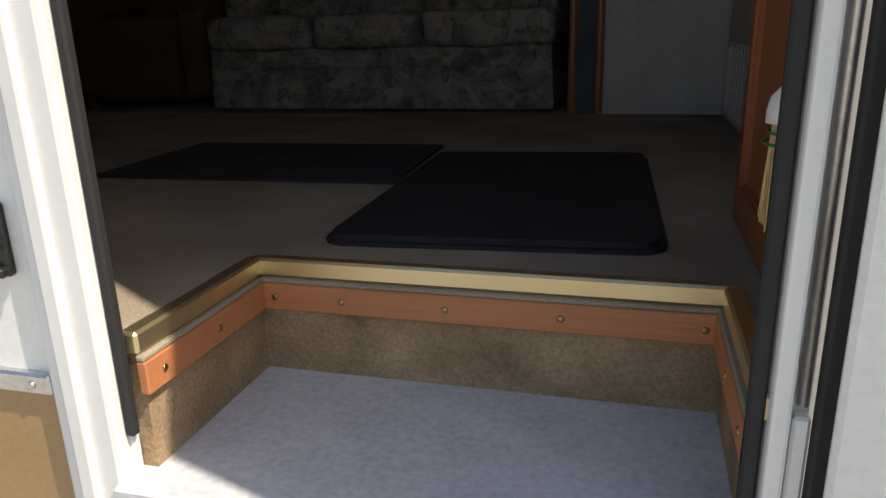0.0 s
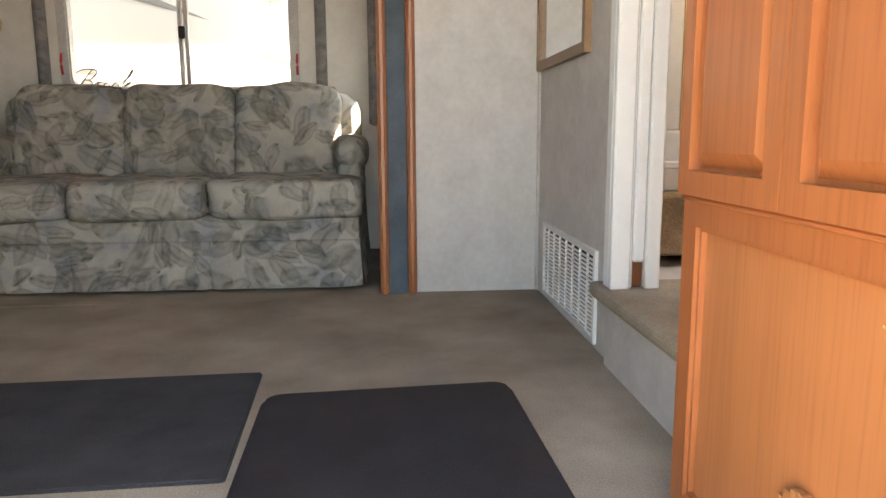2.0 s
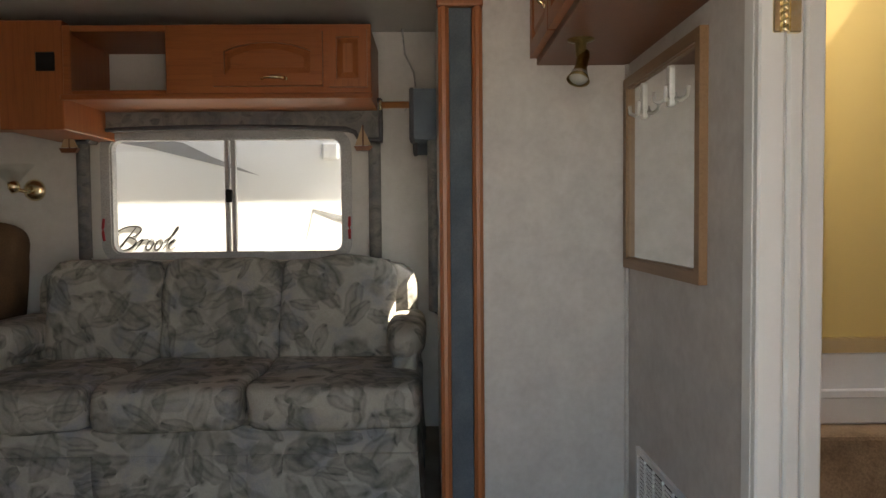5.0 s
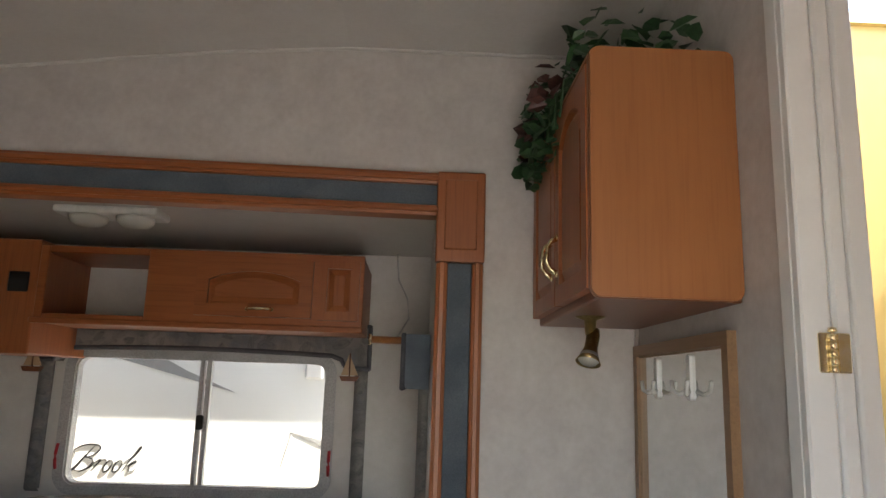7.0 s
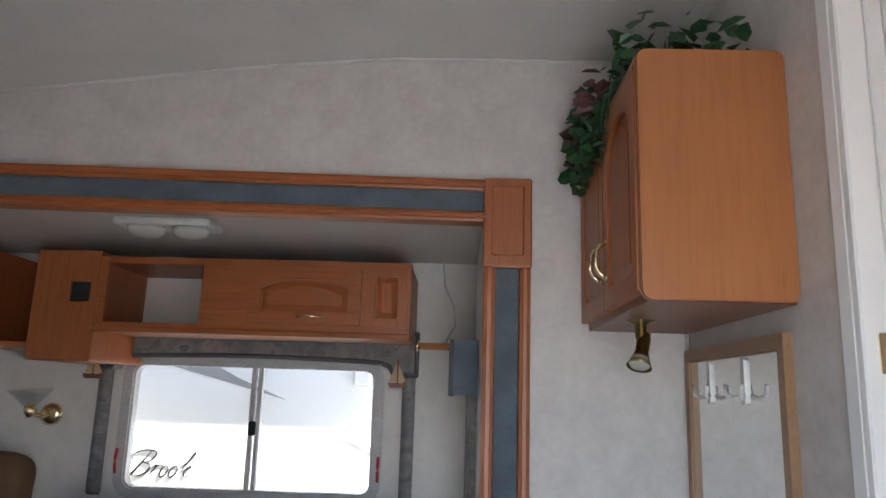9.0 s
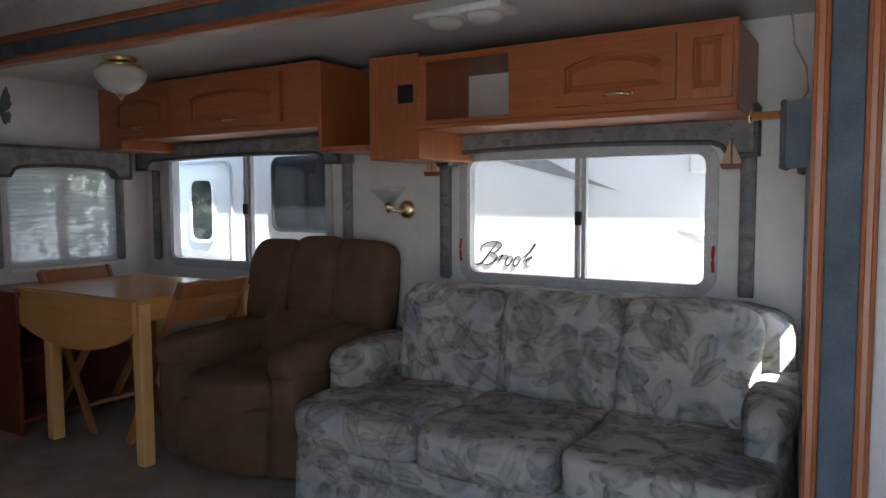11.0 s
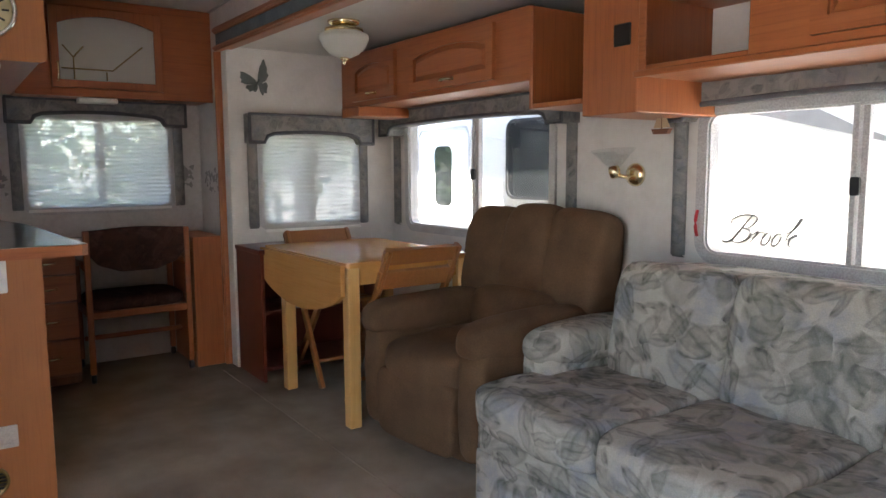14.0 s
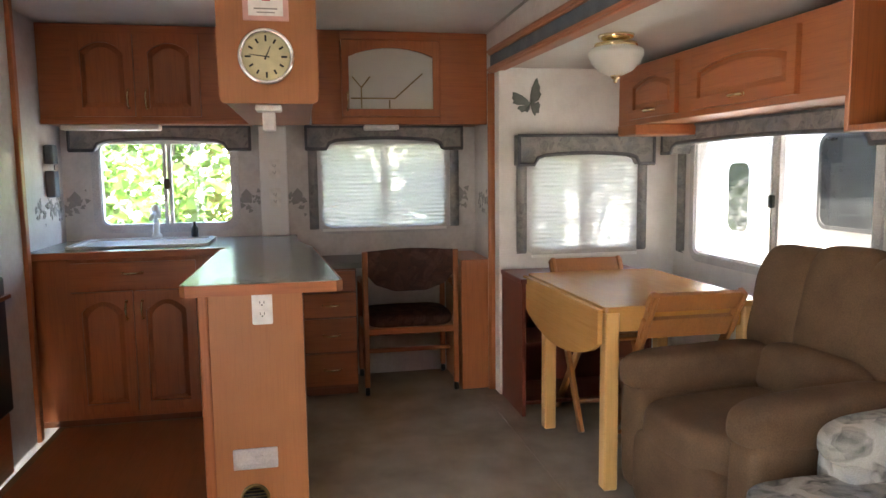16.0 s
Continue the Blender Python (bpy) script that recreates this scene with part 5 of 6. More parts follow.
def desk_chair():
    root = base("desk_chair", (-4.0, 1.9, 0), "oak armchair on casters with a dark floral back", "chair")
    for y in (1.632, 2.150):
        for x in (-4.02, -4.42):
            box("leg", (x, x + 0.03, y, y + 0.032, 0.05, 0.83 if x > -4.1 else 0.62), "oak", root, 0.006, 2)
            lathe("caster", [(0.0, -0.012), (0.022, -0.012), (0.025, 0), (0.022, 0.012), (0, 0.012)], (x + 0.015, y + 0.016, 0.025), "black", root, (0, 1, 0), 14)
        tube("arm", [(-4.0, y + 0.016, 0.62), (-4.2, y + 0.016, 0.635), (-4.42, y + 0.016, 0.62)], 0.018, "oak", root)
    boxes("rail", [(-4.42, -3.995, 1.64, 2.17, 0.35, 0.39), (-4.21, -4.18, 1.64, 2.17, 0.20, 0.225)], "oak_y", root, 0.006)
    cushion("seat", (-4.43, -4.0, 1.66, 2.155, 0.38, 0.46), M["seatcloth"], root, 5, 0.05)
    em = facing((-3.995, 1.655, 0.60), EAST)
    bm = bmesh.new()
    line = [(0, 0.10), (0.05, 0.04), (0.16, 0.0), (0.34, 0.0), (0.45, 0.04), (0.505, 0.10), (0.505, 0.23)] + [(0.505 * (1 - k / 8), 0.225 + 0.018 * math.sin(math.pi * k / 8)) for k in range(1, 8)] + [(0, 0.23)]
    add_prism(bm, line, -0.035, 0.0, em)
    bmesh.ops.bevel(bm, geom=bm.edges[:], offset=0.006, segments=2, affect="EDGES")
    finish("backrest", bm, M["seatcloth"], root)
    return root


M["seatcloth"] = leafy("dark_floral_cloth", (0.075, 0.035, 0.025), (0.03, 0.02, 0.018), (0.11, 0.06, 0.045), 11)
desk_chair()

# ---- wall chase between the kitchen windows ----
wc = structure(box("wall_chase", (-4.46, -4.40, 1.075, 1.235, 0.90, 1.55), "white", bev=0.004), "white boxed chase between the kitchen windows")
for z in (1.13, 1.30):
    outlet("wall_outlet", facing((-4.399, 1.16, z), EAST), "white outlet on the boxed chase")
br = base("paper_towel_bracket", (-2.95, 1.2, 1.53), "white plastic bracket under the hanging cabinet", "bracket")
boxes("arm", [(-3.0, -2.9, 1.15, 1.25, 1.515, 1.54), (-2.97, -2.93, 1.175, 1.225, 1.44, 1.515)], "plastic", br, 0.008, 2)
for y, w in ((0.32, 0.5), (1.78, 0.2)):
    ul = base("cabinet_light", (-4.2, y, 1.535), "slim white light fixture under the wall cabinets", "lamp")
    box("body", (-4.25, -4.17, y - w / 2, y + w / 2, 1.515, 1.545), "plastic", ul, 0.008, 2)

# ---- left of the kitchen: range wall ----
rw = structure(boxes("wall_range", [(-3.66, -3.32, -0.02, 0.03, 0.0, 2.1)], "wallpaper"), "pale wall beside the kitchen cabinets")
structure(boxes("trim_range", [(-3.70, -3.655, -0.02, 0.05, 0.0, 2.1), (-3.40, -3.32, -0.02, 0.045, 1.55, 2.1)], "oak", bev=0.004), "oak trim at the kitchen corner")
ov = base("oven", (-3.05, 0.03, 0.25), "black oven front over an oak drawer", "oven")
box("front", (-3.31, -2.78, -0.02, 0.075, 0.28, 0.86), "black", ov, 0.012, 2)
box("drawer", (-3.31, -2.78, -0.02, 0.055, 0.0, 0.27), "oak_x", ov, 0.005)
tube("handle", [(-3.27, 0.10, 0.78), (-2.82, 0.10, 0.78)], 0.012, "chrome", ov)
ph = base("wall_phone", (-4.2, 0.0, 1.3), "blue-grey plastic handset hung on the kitchen wall", "phone")
box("body", (-4.25, -4.17, -0.02, 0.03, 1.16, 1.44), "bluestrip", ph, 0.012, 2)
box("display", (-4.23, -4.168, -0.018, 0.034, 1.30, 1.34), "chrome", ph, 0.004)

# ---- clock and card ----
ck = base("wall_clock", (-2.82, 1.203, 1.705), "round gold-rimmed clock with a cream dial", "clock")
C = (-2.82, 1.203, 1.705)
lathe("rim", [(0.092, 0), (0.103, 0.004), (0.104, 0.016), (0.096, 0.026), (0.088, 0.022), (0.084, 0.010), (0.084, 0.0)], C, "chrome", ck, EAST, 36)
lathe("dial", [(0.0, 0.004), (0.086, 0.004), (0.086, 0.009), (0, 0.009)], C, "dial", ck, EAST, 36)
bm = bmesh.new()
em = facing((-2.811, 1.203, 1.705), EAST)
for k in range(12):
    a = radians(30 * k)
    add_prism(bm, rounded(0.007, 0.017 if k % 3 else 0.022, 0.001, 1, -0.0035, 0.055), 0.0, 0.001, em @ Matrix.Rotation(-a, 4, "Z"))
finish("numeral", bm, "black", ck, kind="stuff")
bm = bmesh.new()
for ang, ln, w in ((24, 0.042, 0.006), (277, 0.062, 0.005)):
    add_prism(bm, [(-w / 2, -0.012), (w / 2, -0.012), (0.001, ln), (-0.001, ln)], 0.002, 0.0035, em @ Matrix.Rotation(-radians(ang), 4, "Z"))
finish("hand", bm, "black", ck)
cd = base("notice_card", (-2.82, 1.2, 1.85), "small framed white card above the clock", "card")
box("frame", (-2.821, -2.814, 1.125, 1.29, 1.835, 1.99), "card", cd, 0.002)
box("sheet", (-2.815, -2.812, 1.145, 1.27, 1.852, 1.975), "paper", cd, 0)
boxes("print", [(-2.813, -2.811, 1.165, 1.25, 1.875, 1.880), (-2.813, -2.811, 1.175, 1.24, 1.862, 1.866)], "stencil", cd, kind="stuff")
boxes("spot", [(-2.813, -2.811, 1.195, 1.225, 1.905, 1.93)], "red", cd)

# ---- mirror and hooks ----
mr = base("wall_mirror", (0.585, 2.07, 1.13), "wall mirror in a brown wooden frame", "mirror")
wm = facing((0.59, 2.385, 0.814), WEST)
bm = bmesh.new()
add_ring(bm, [(0, 0), (0.635, 0), (0.635, 0.585), (0, 0.585)], [(0.03, 0.03), (0.605, 0.03), (0.605, 0.555), (0.03, 0.555)], 0.0, 0.020, wm)
add_ring(bm, [(0.022, 0.022), (0.613, 0.022), (0.613, 0.563), (0.022, 0.563)], [(0.034, 0.034), (0.601, 0.034), (0.601, 0.551), (0.034, 0.551)], 0.0, 0.013, wm)
finish("frame", bm, wooden("mirror_frame_wood", (0.17, 0.09, 0.045), (0.30, 0.175, 0.09), 1, 0.4), mr)
bm = bmesh.new()
add_prism(bm, [(0.03, 0.03), (0.605, 0.03), (0.605, 0.555), (0.03, 0.555)], 0.002, 0.006, wm)
finish("glass", bm, "mirror", mr)
for u in (0.17, 0.40):
    hk = base("wall_hook", wm @ Vector((u, 0.49, 0.01)), "white double hook stuck to the mirror", "hook", "hooks on the mirror")
    bm = bmesh.new()
    add_prism(bm, rounded(0.022, 0.105, 0.008, 3, u - 0.011, 0.44), 0.006, 0.013, wm)
    finish("plate", bm, "plastic", hk)
    for s in (-1, 1):
        tube("prong", [wm @ Vector((u + s * 0.004, 0.462, 0.012)), wm @ Vector((u + s * 0.022, 0.454, 0.026)), wm @ Vector((u + s * 0.042, 0.462, 0.034)), wm @ Vector((u + s * 0.05, 0.485, 0.034))], 0.0055, "plastic", hk)

# ---- wall register ----
vg = base("wall_register", (0.588, 1.96, 0.13), "white louvred furnace grille low on the wall", "vent")
wm = facing((0.59, 2.275, 0.014), WEST)
W, Hh = 0.65, 0.262
bm = bmesh.new()
add_ring(bm, [(0, 0), (W, 0), (W, Hh), (0, Hh)], [(0.018, 0.016), (W - 0.018, 0.016), (W - 0.018, Hh - 0.016), (0.018, Hh - 0.016)], 0.0, 0.010, wm)
finish("frame", bm, "white", vg)
bm = bmesh.new()
add_prism(bm, [(0.016, 0.014), (W - 0.016, 0.014), (W - 0.016, Hh - 0.014), (0.016, Hh - 0.014)], 0.0005, 0.002, wm)
finish("backing", bm, "rubber", vg)
bm = bmesh.new()
for k in range(18):
    v = 0.02 + k * 0.0124
    a = [wm @ Vector(p) for p in ((0.018, v, 0.009), (W - 0.018, v, 0.009), (W - 0.018, v + 0.0045, 0.005), (0.018, v + 0.0045, 0.005))]
    top = [bm.verts.new(p) for p in a]
    low = [bm.verts.new(p - Vector((0, 0, 0.0010))) for p in a]
    bm.faces.new(top)
    bm.faces.new(low[::-1])
    for i in range(4):
        bm.faces.new((top[i], top[(i + 1) % 4], low[(i + 1) % 4], low[i]))
for k in range(1, 8):
    u = W * k / 8
    add_prism(bm, [(u - 0.002, 0.016), (u + 0.002, 0.016), (u + 0.002, Hh - 0.016), (u - 0.002, Hh - 0.016)], 0.003, 0.0095, wm)
finish("louvre", bm, "white", vg)


# ---- lamps ----
def sconce(x, z):
    root = base("wall_sconce", (x, 3.45, z), "brass wall sconce with a clear glass shade", "lamp")
    lathe("backplate", [(0.0, 0), (0.05, 0), (0.048, 0.010), (0.03, 0.022), (0, 0.026)], (x + 0.02, 3.45, z), "brass", root, SOUTH)
    tube("arm", [(x + 0.02, 3.43, z), (x + 0.02, 3.39, z - 0.01), (x - 0.02, 3.375, z)], 0.009, "brass", root)
    lathe("socket", [(0.0, -0.02), (0.02, -0.018), (0.026, 0.01), (0.022, 0.03), (0, 0.032)], (x - 0.03, 3.375, z + 0.005), "brass", root, (-0.3, 0, 1))
    lathe("shade", [(0.026, 0.0), (0.045, 0.02), (0.075, 0.055), (0.095, 0.075), (0.092, 0.075), (0.072, 0.057), (0.042, 0.023), (0.022, 0.003)], (x - 0.035, 3.375, z + 0.03), "glass", root, (-0.1, 0, 1), 24)


sconce(-1.875, 1.12)

sp = base("spot_lamp", (0.36, 2.2, 1.45), "antique brass spot lamp under the cabinet", "lamp")
P = Vector((0.372, 2.08, 1.455))
lathe("mount", [(0.0, 0), (0.04, 0), (0.036, -0.008), (0.016, -0.014), (0.013, -0.05), (0, -0.052)], P, "antique", sp)
tube("knuckle", [P + Vector((0, 0, -0.03)), P + Vector((0.006, -0.005, -0.055))], 0.009, "antique", sp)
lathe("head", [(0.0, -0.028), (0.014, -0.026), (0.017, -0.01), (0.016, 0.025), (0.022, 0.048), (0.031, 0.066), (0.029, 0.066), (0.021, 0.05), (0.0, 0.04)], P + Vector((0.004, -0.004, -0.060)), "antique", sp, (-0.25, -0.35, -0.85), 22)
lathe("bulb", [(0.0, 0.042), (0.022, 0.043), (0.026, 0.060), (0.02, 0.067), (0, 0.071)], P + Vector((0.004, -0.004, -0.060)), "frosted", sp, (-0.25, -0.35, -0.85), 20)

pl = base("ceiling_lamp", (-2.90, 2.64, 1.81), "brass ceiling lamp with a frosted glass bowl", "lamp")
L = (-2.895, 2.625, 1.832)
lathe("canopy", [(0.0, 0), (0.075, 0), (0.072, -0.012), (0.05, -0.022), (0.03, -0.026), (0, -0.028)], L, "brass", pl, n=28)
lathe("collar", [(0.062, -0.028), (0.088, -0.034), (0.09, -0.046), (0.06, -0.05)], L, "brass", pl, n=28)
lathe("bowl", [(0.086, -0.05), (0.112, -0.062), (0.116, -0.08), (0.100, -0.115), (0.07, -0.148), (0.03, -0.165), (0.0, -0.167)], L, "frosted", pl, n=32)
lathe("finial", [(0.0, -0.163), (0.022, -0.165), (0.02, -0.175), (0.008, -0.182), (0.010, -0.190), (0.0, -0.20)], L, "brass", pl)
cl = base("ceiling_light", (-1.1, 2.75, 1.815), "white double ceiling light with clear lenses", "lamp")
box("base", (-1.30, -0.95, 2.68, 2.82, 1.805, 1.832), "plastic", cl, 0.01, 2)
for x in (-1.205, -1.045):
    lathe("lens", [(0.065, 0), (0.06, -0.02), (0.04, -0.034), (0.0, -0.04)], (x, 2.75, 1.806), "frosted", cl)

# ---- small things in the slide ----
for x in (-1.625, -0.335):
    bt = base("toy_sailboat", (x, 3.34, 1.30), "small wooden sailboat hung at the valance corner", "ornament", "sailboats on the valance")
    bm = bmesh.new()
    m = facing((x, 3.315, 1.285), SOUTH)
    add_prism(bm, [(-0.04, 0.012), (-0.03, -0.008), (0.03, -0.008), (0.042, 0.012)], -0.012, 0.012, m)
    finish("hull", bm, "oak_dark_shaded", bt)
    bm = bmesh.new()
    add_prism(bm, [(-0.035, 0.016), (-0.004, 0.016), (-0.004, 0.10)], -0.004, 0.004, m)
    add_prism(bm, [(0.003, 0.016), (0.036, 0.016), (0.003, 0.088)], -0.004, 0.004, m)
    finish("sail", bm, "sail", bt)
    tube("mast", [m @ Vector((0, 0.01, 0)), m @ Vector((0, 0.105, 0))], 0.003, "oak_dark_shaded", bt)
rl = base("curtain_rod", (-0.17, 3.1, 1.44), "short wooden rod with a brass end between cabinet and wall", "rod")
tube("rod", [(-0.24, 3.05, 1.435), (-0.02, 3.05, 1.435)], 0.014, "chairwood", rl)
lathe("end", [(0.0, 0), (0.022, 0.002), (0.02, 0.012), (0, 0.016)], (-0.245, 3.05, 1.435), "brass", rl, EAST)
cbx = base("cable", (-0.12, 3.42, 1.6), "thin grey cable hanging from the slide ceiling", "cable")
tube("wire", [(-0.16, 3.40, 1.832), (-0.15, 3.41, 1.72), (-0.11, 3.41, 1.64), (-0.10, 3.40, 1.55), (-0.15, 3.38, 1.46)], 0.004, "winframe", cbx, 6)

bf = base("butterfly_decal", (-3.858, 2.57, 1.64), "grey-green butterfly cutout on the wall", "wall decor")
em = facing((-3.858, 2.565, 1.64), EAST)
bm = bmesh.new()
for side, sx, sy, turn in ((1, 0.75, 1.0, 8), (-1, 1.0, 0.62, 14)):
    r = Matrix.Rotation(radians(turn), 4, "Z")
    upper = [(0, 0), (0.012, 0.045), (0.034, 0.085), (0.066, 0.125), (0.082, 0.132), (0.086, 0.10), (0.094, 0.082), (0.086, 0.058), (0.096, 0.04), (0.07, 0.012), (0.03, -0.002)]
    lower = [(0, 0.002), (0.035, -0.002), (0.066, 0.002), (0.078, -0.018), (0.066, -0.034), (0.058, -0.06), (0.038, -0.055), (0.026, -0.072), (0.010, -0.05)]
    for d, shape in ((0.004, upper), (0.006, lower)):
        add_prism(bm, [(side * u * sx, v * sy) for u, v in (shape if side > 0 else shape[::-1])], 0.001, d, em @ r)
finish("wings", bm, "decal", bf)
tube("body", [em @ Vector((-0.02, -0.03, 0.005)), em @ Vector((0.01, 0.02, 0.006))], 0.006, "decal", bf, 6)

# Stencilled border along the kitchen wall.
rng = random.Random(4)
for axis, cx, cy, w in (("w", -4.459, 0.99, 0.16), ("w", -4.459, 1.29, 0.10), ("w", -4.459, 2.29, 0.12), ("n", -4.22, 2.399, 0.30), ("s", -4.2, -0.019, 0.40), ("w", -4.459, 0.04, 0.14)):
    st = base("stencil_border", (cx, cy, 1.12), "faded grey stencilled birdhouse border on the wallpaper", "wall decor")
    m = facing((cx, cy, 1.10), {"w": EAST, "n": SOUTH, "s": (0, 1, 0)}[axis])
    bm = bmesh.new()
    for k in range(int(w * 150)):
        u, v = rng.uniform(-w / 2, w / 2), rng.gauss(0, 0.028)
        s = rng.uniform(0.008, 0.022)
        a = rng.uniform(0, 6)
        d = 0.0008 + 0.00005 * k
        add_prism(bm, [(u + s * math.cos(a + t) * (1 if i % 2 else 0.5), v + s * math.sin(a + t) * (1 if i % 2 else 0.6)) for i, t in enumerate((0, 1.05, 2.1, 3.14, 4.2, 5.2))], 0.0004, d, m)
    if axis == "w":
        add_prism(bm, [(-0.03, 0.0), (0.03, 0.0), (0.03, 0.05), (0.0, 0.085), (-0.03, 0.05)], 0.0004, 0.006, m)
    finish("print", bm, "stencil", st, kind="stuff")
hk = base("wall_hook", (-3.856, 2.47, 0.38), "small black hook on the slide end wall", "hook")
tube("prong", [(-3.86, 2.47, 0.385), (-3.82, 2.47, 0.385), (-3.815, 2.47, 0.36)], 0.009, "black", hk)


# ---- broom and tag by the entrance ----
bo = base("hand_broom", (0.447, 0.180, 0.1125), "whisk broom with white wrapped neck hung from a red clip", "broom")
BX, BY = 0.418, 0.285
bm = bmesh.new()
add_lathe(bm, [(0.0, 0), (0.011, 0.0), (0.012, 0.05), (0.013, 0.10), (0.03, 0.12), (0.034, 0.14), (0.034, 0.16)], (BX, BY, 0.42), (0, 0, -1), 18)
wrap = finish("neck", bm, "plastic", bo, smooth=True, label="white plastic wrapping")
rng = random.Random(7)
bm = bmesh.new()
for k in range(170):
    a = rng.uniform(0, 2 * math.pi)
    r0, r1 = 0.03 * math.sqrt(rng.random()), rng.uniform(0.6, 1.0)
    top = Vector((BX + r0 * math.cos(a) * 0.7, BY + r0 * math.sin(a), 0.265))
    out = Vector((BX + r0 * math.cos(a) * 0.9 + 0.004, BY + 0.012 + math.sin(a) * r0 * 4.3, 0.075 + rng.uniform(0, 0.02)))
    add_tube(bm, [top, top.lerp(out, 0.5) + Vector((0, rng.uniform(-0.004, 0.004), 0)), out], [0.002, 0.0018, 0.0012], 4)
finish("straw", bm, "straw", bo, kind="stuff")
bm = bmesh.new()
for z, r in ((0.245, 0.037), (0.228, 0.044)):
    add_tube(bm, [(BX + r * 0.75 * math.cos(2 * math.pi * k / 16), BY + r * math.sin(2 * math.pi * k / 16), z) for k in range(16)], 0.0025, 5, True)
finish("stitching", bm, "green", bo, smooth=True)
bm = bmesh.new()
for z, tilt in ((0.455, 0.3), (0.50, -0.25)):
    add_tube(bm, [(BX + 0.004 * math.cos(t * 0.628), BY + 0.012 * math.sin(t * 0.628) + tilt * 0.03 * math.cos(t * 0.628), z + 0.028 * math.cos(t * 0.628)) for t in range(10)], 0.0028, 6, True)
finish("clip", bm, "red", bo, smooth=True)
tube("peg", [(0.447, BY, 0.555), (0.43, BY, 0.555), (BX, BY, 0.54)], 0.010, "plastic", bo)
bm = bmesh.new()
for d in ((-0.02, 0.07, 0.03), (-0.01, 0.05, -0.05), (-0.01, -0.06, 0.01), (-0.01, -0.04, -0.06)):
    add_tube(bm, [(BX, BY, 0.535), (BX + d[0] * 0.5, BY + d[1] * 0.5, 0.54 + d[2] * 0.2), (BX + d[0], BY + d[1], 0.535 + d[2])], 0.0022, 5)
finish("raffia", bm, "straw", bo, smooth=True)
bo.location = (0.447, 0.167, 0.1354)
bo.scale = (0.675, 0.675, 0.675)
tg = base("paper_tag", (0.444, 0.25, 0.35), "white printed paper tag on the cabinet panel", "paper tag")
box("sheet", (0.4455, 0.4475, 0.238, 0.296, 0.245, 0.385), "paper", tg, 0)
boxes("print", [(0.4445, 0.4455, 0.245, 0.289, 0.254 + k * 0.011, 0.2565 + k * 0.011) for k in range(11)], "stencil", tg, kind="stuff")
hv = base("louvre_cap", (0.447, 0.50, 0.15), "round wooden louvred vent cap on the cabinet", "vent")
wm = facing((0.462, 0.432, 0.170), WEST)
bm = bmesh.new()
for k in range(-3, 4):
    hh = math.sqrt(0.046**2 - (k * 0.0125) ** 2)
    add_prism(bm, rounded(0.010, 2 * hh, 0.003, 2, k * 0.0125 - 0.005, -hh), 0.0, 0.012, wm)
add_prism(bm, [(0.044 * math.cos(2 * math.pi * k / 24), 0.044 * math.sin(2 * math.pi * k / 24)) for k in range(24)], 0.0, 0.006, wm)
finish("slat", bm, "oak_pale", hv)


# ---- ivy over the cabinet ----
def leaf_cloud(name, n, spot, size, mat, parent, seed):
    """Many small folded leaves at the places that spot(rng) gives."""
    r = random.Random(seed)
    bm = bmesh.new()
    for _ in range(n):
        p = spot(r)
        q = Euler((r.uniform(-1.2, 1.2), r.uniform(-1.2, 1.2), r.uniform(0, 6.3))).to_matrix()
        s = size * r.uniform(0.6, 1.3)
        pts = [(0, -0.6, 0), (0.45, -0.15, 0.12), (0.34, 0.35, 0.1), (0, 0.7, -0.05), (-0.34, 0.35, 0.1), (-0.45, -0.15, 0.12)]
        v = [bm.verts.new(Vector(p) + q @ (Vector(a) * s)) for a in pts]
        bm.faces.new((v[0], v[1], v[2], v[3]))
        bm.faces.new((v[0], v[3], v[4], v[5]))
    me_ob = finish(name, bm, mat, parent, kind="stuff")
    return me_ob


iv = base("artificial_ivy", (0.40, 2.1, 1.99), "artificial ivy trailing over the cabinet top", "plant")


def ivy_spot(r):
    y = r.uniform(1.76, 2.36)
    x = r.uniform(0.27, 0.55)
    if r.random() < 0.3:
        return (r.uniform(0.22, 0.29), r.uniform(2.0, 2.36), r.uniform(1.84, 2.05))
    return (x, y, 1.995 + abs(r.gauss(0, 0.06)))


leaf_cloud("leaves", 420, ivy_spot, 0.042, "leaf", iv, 3)
leaf_cloud("red_leaves", 60, lambda r: (r.uniform(0.22, 0.34), r.uniform(1.95, 2.36), r.uniform(1.9, 2.06)), 0.04, "leaf_red", iv, 5)
bm = bmesh.new()
for k in range(7):
    y = 1.8 + k * 0.085
    add_tube(bm, [(0.42, y, 1.99), (0.34, y + 0.02, 2.03), (0.26, y + 0.05, 1.97), (0.25, y + 0.05, 1.88)], 0.003, 4)
finish("vine", bm, "leaf", iv)

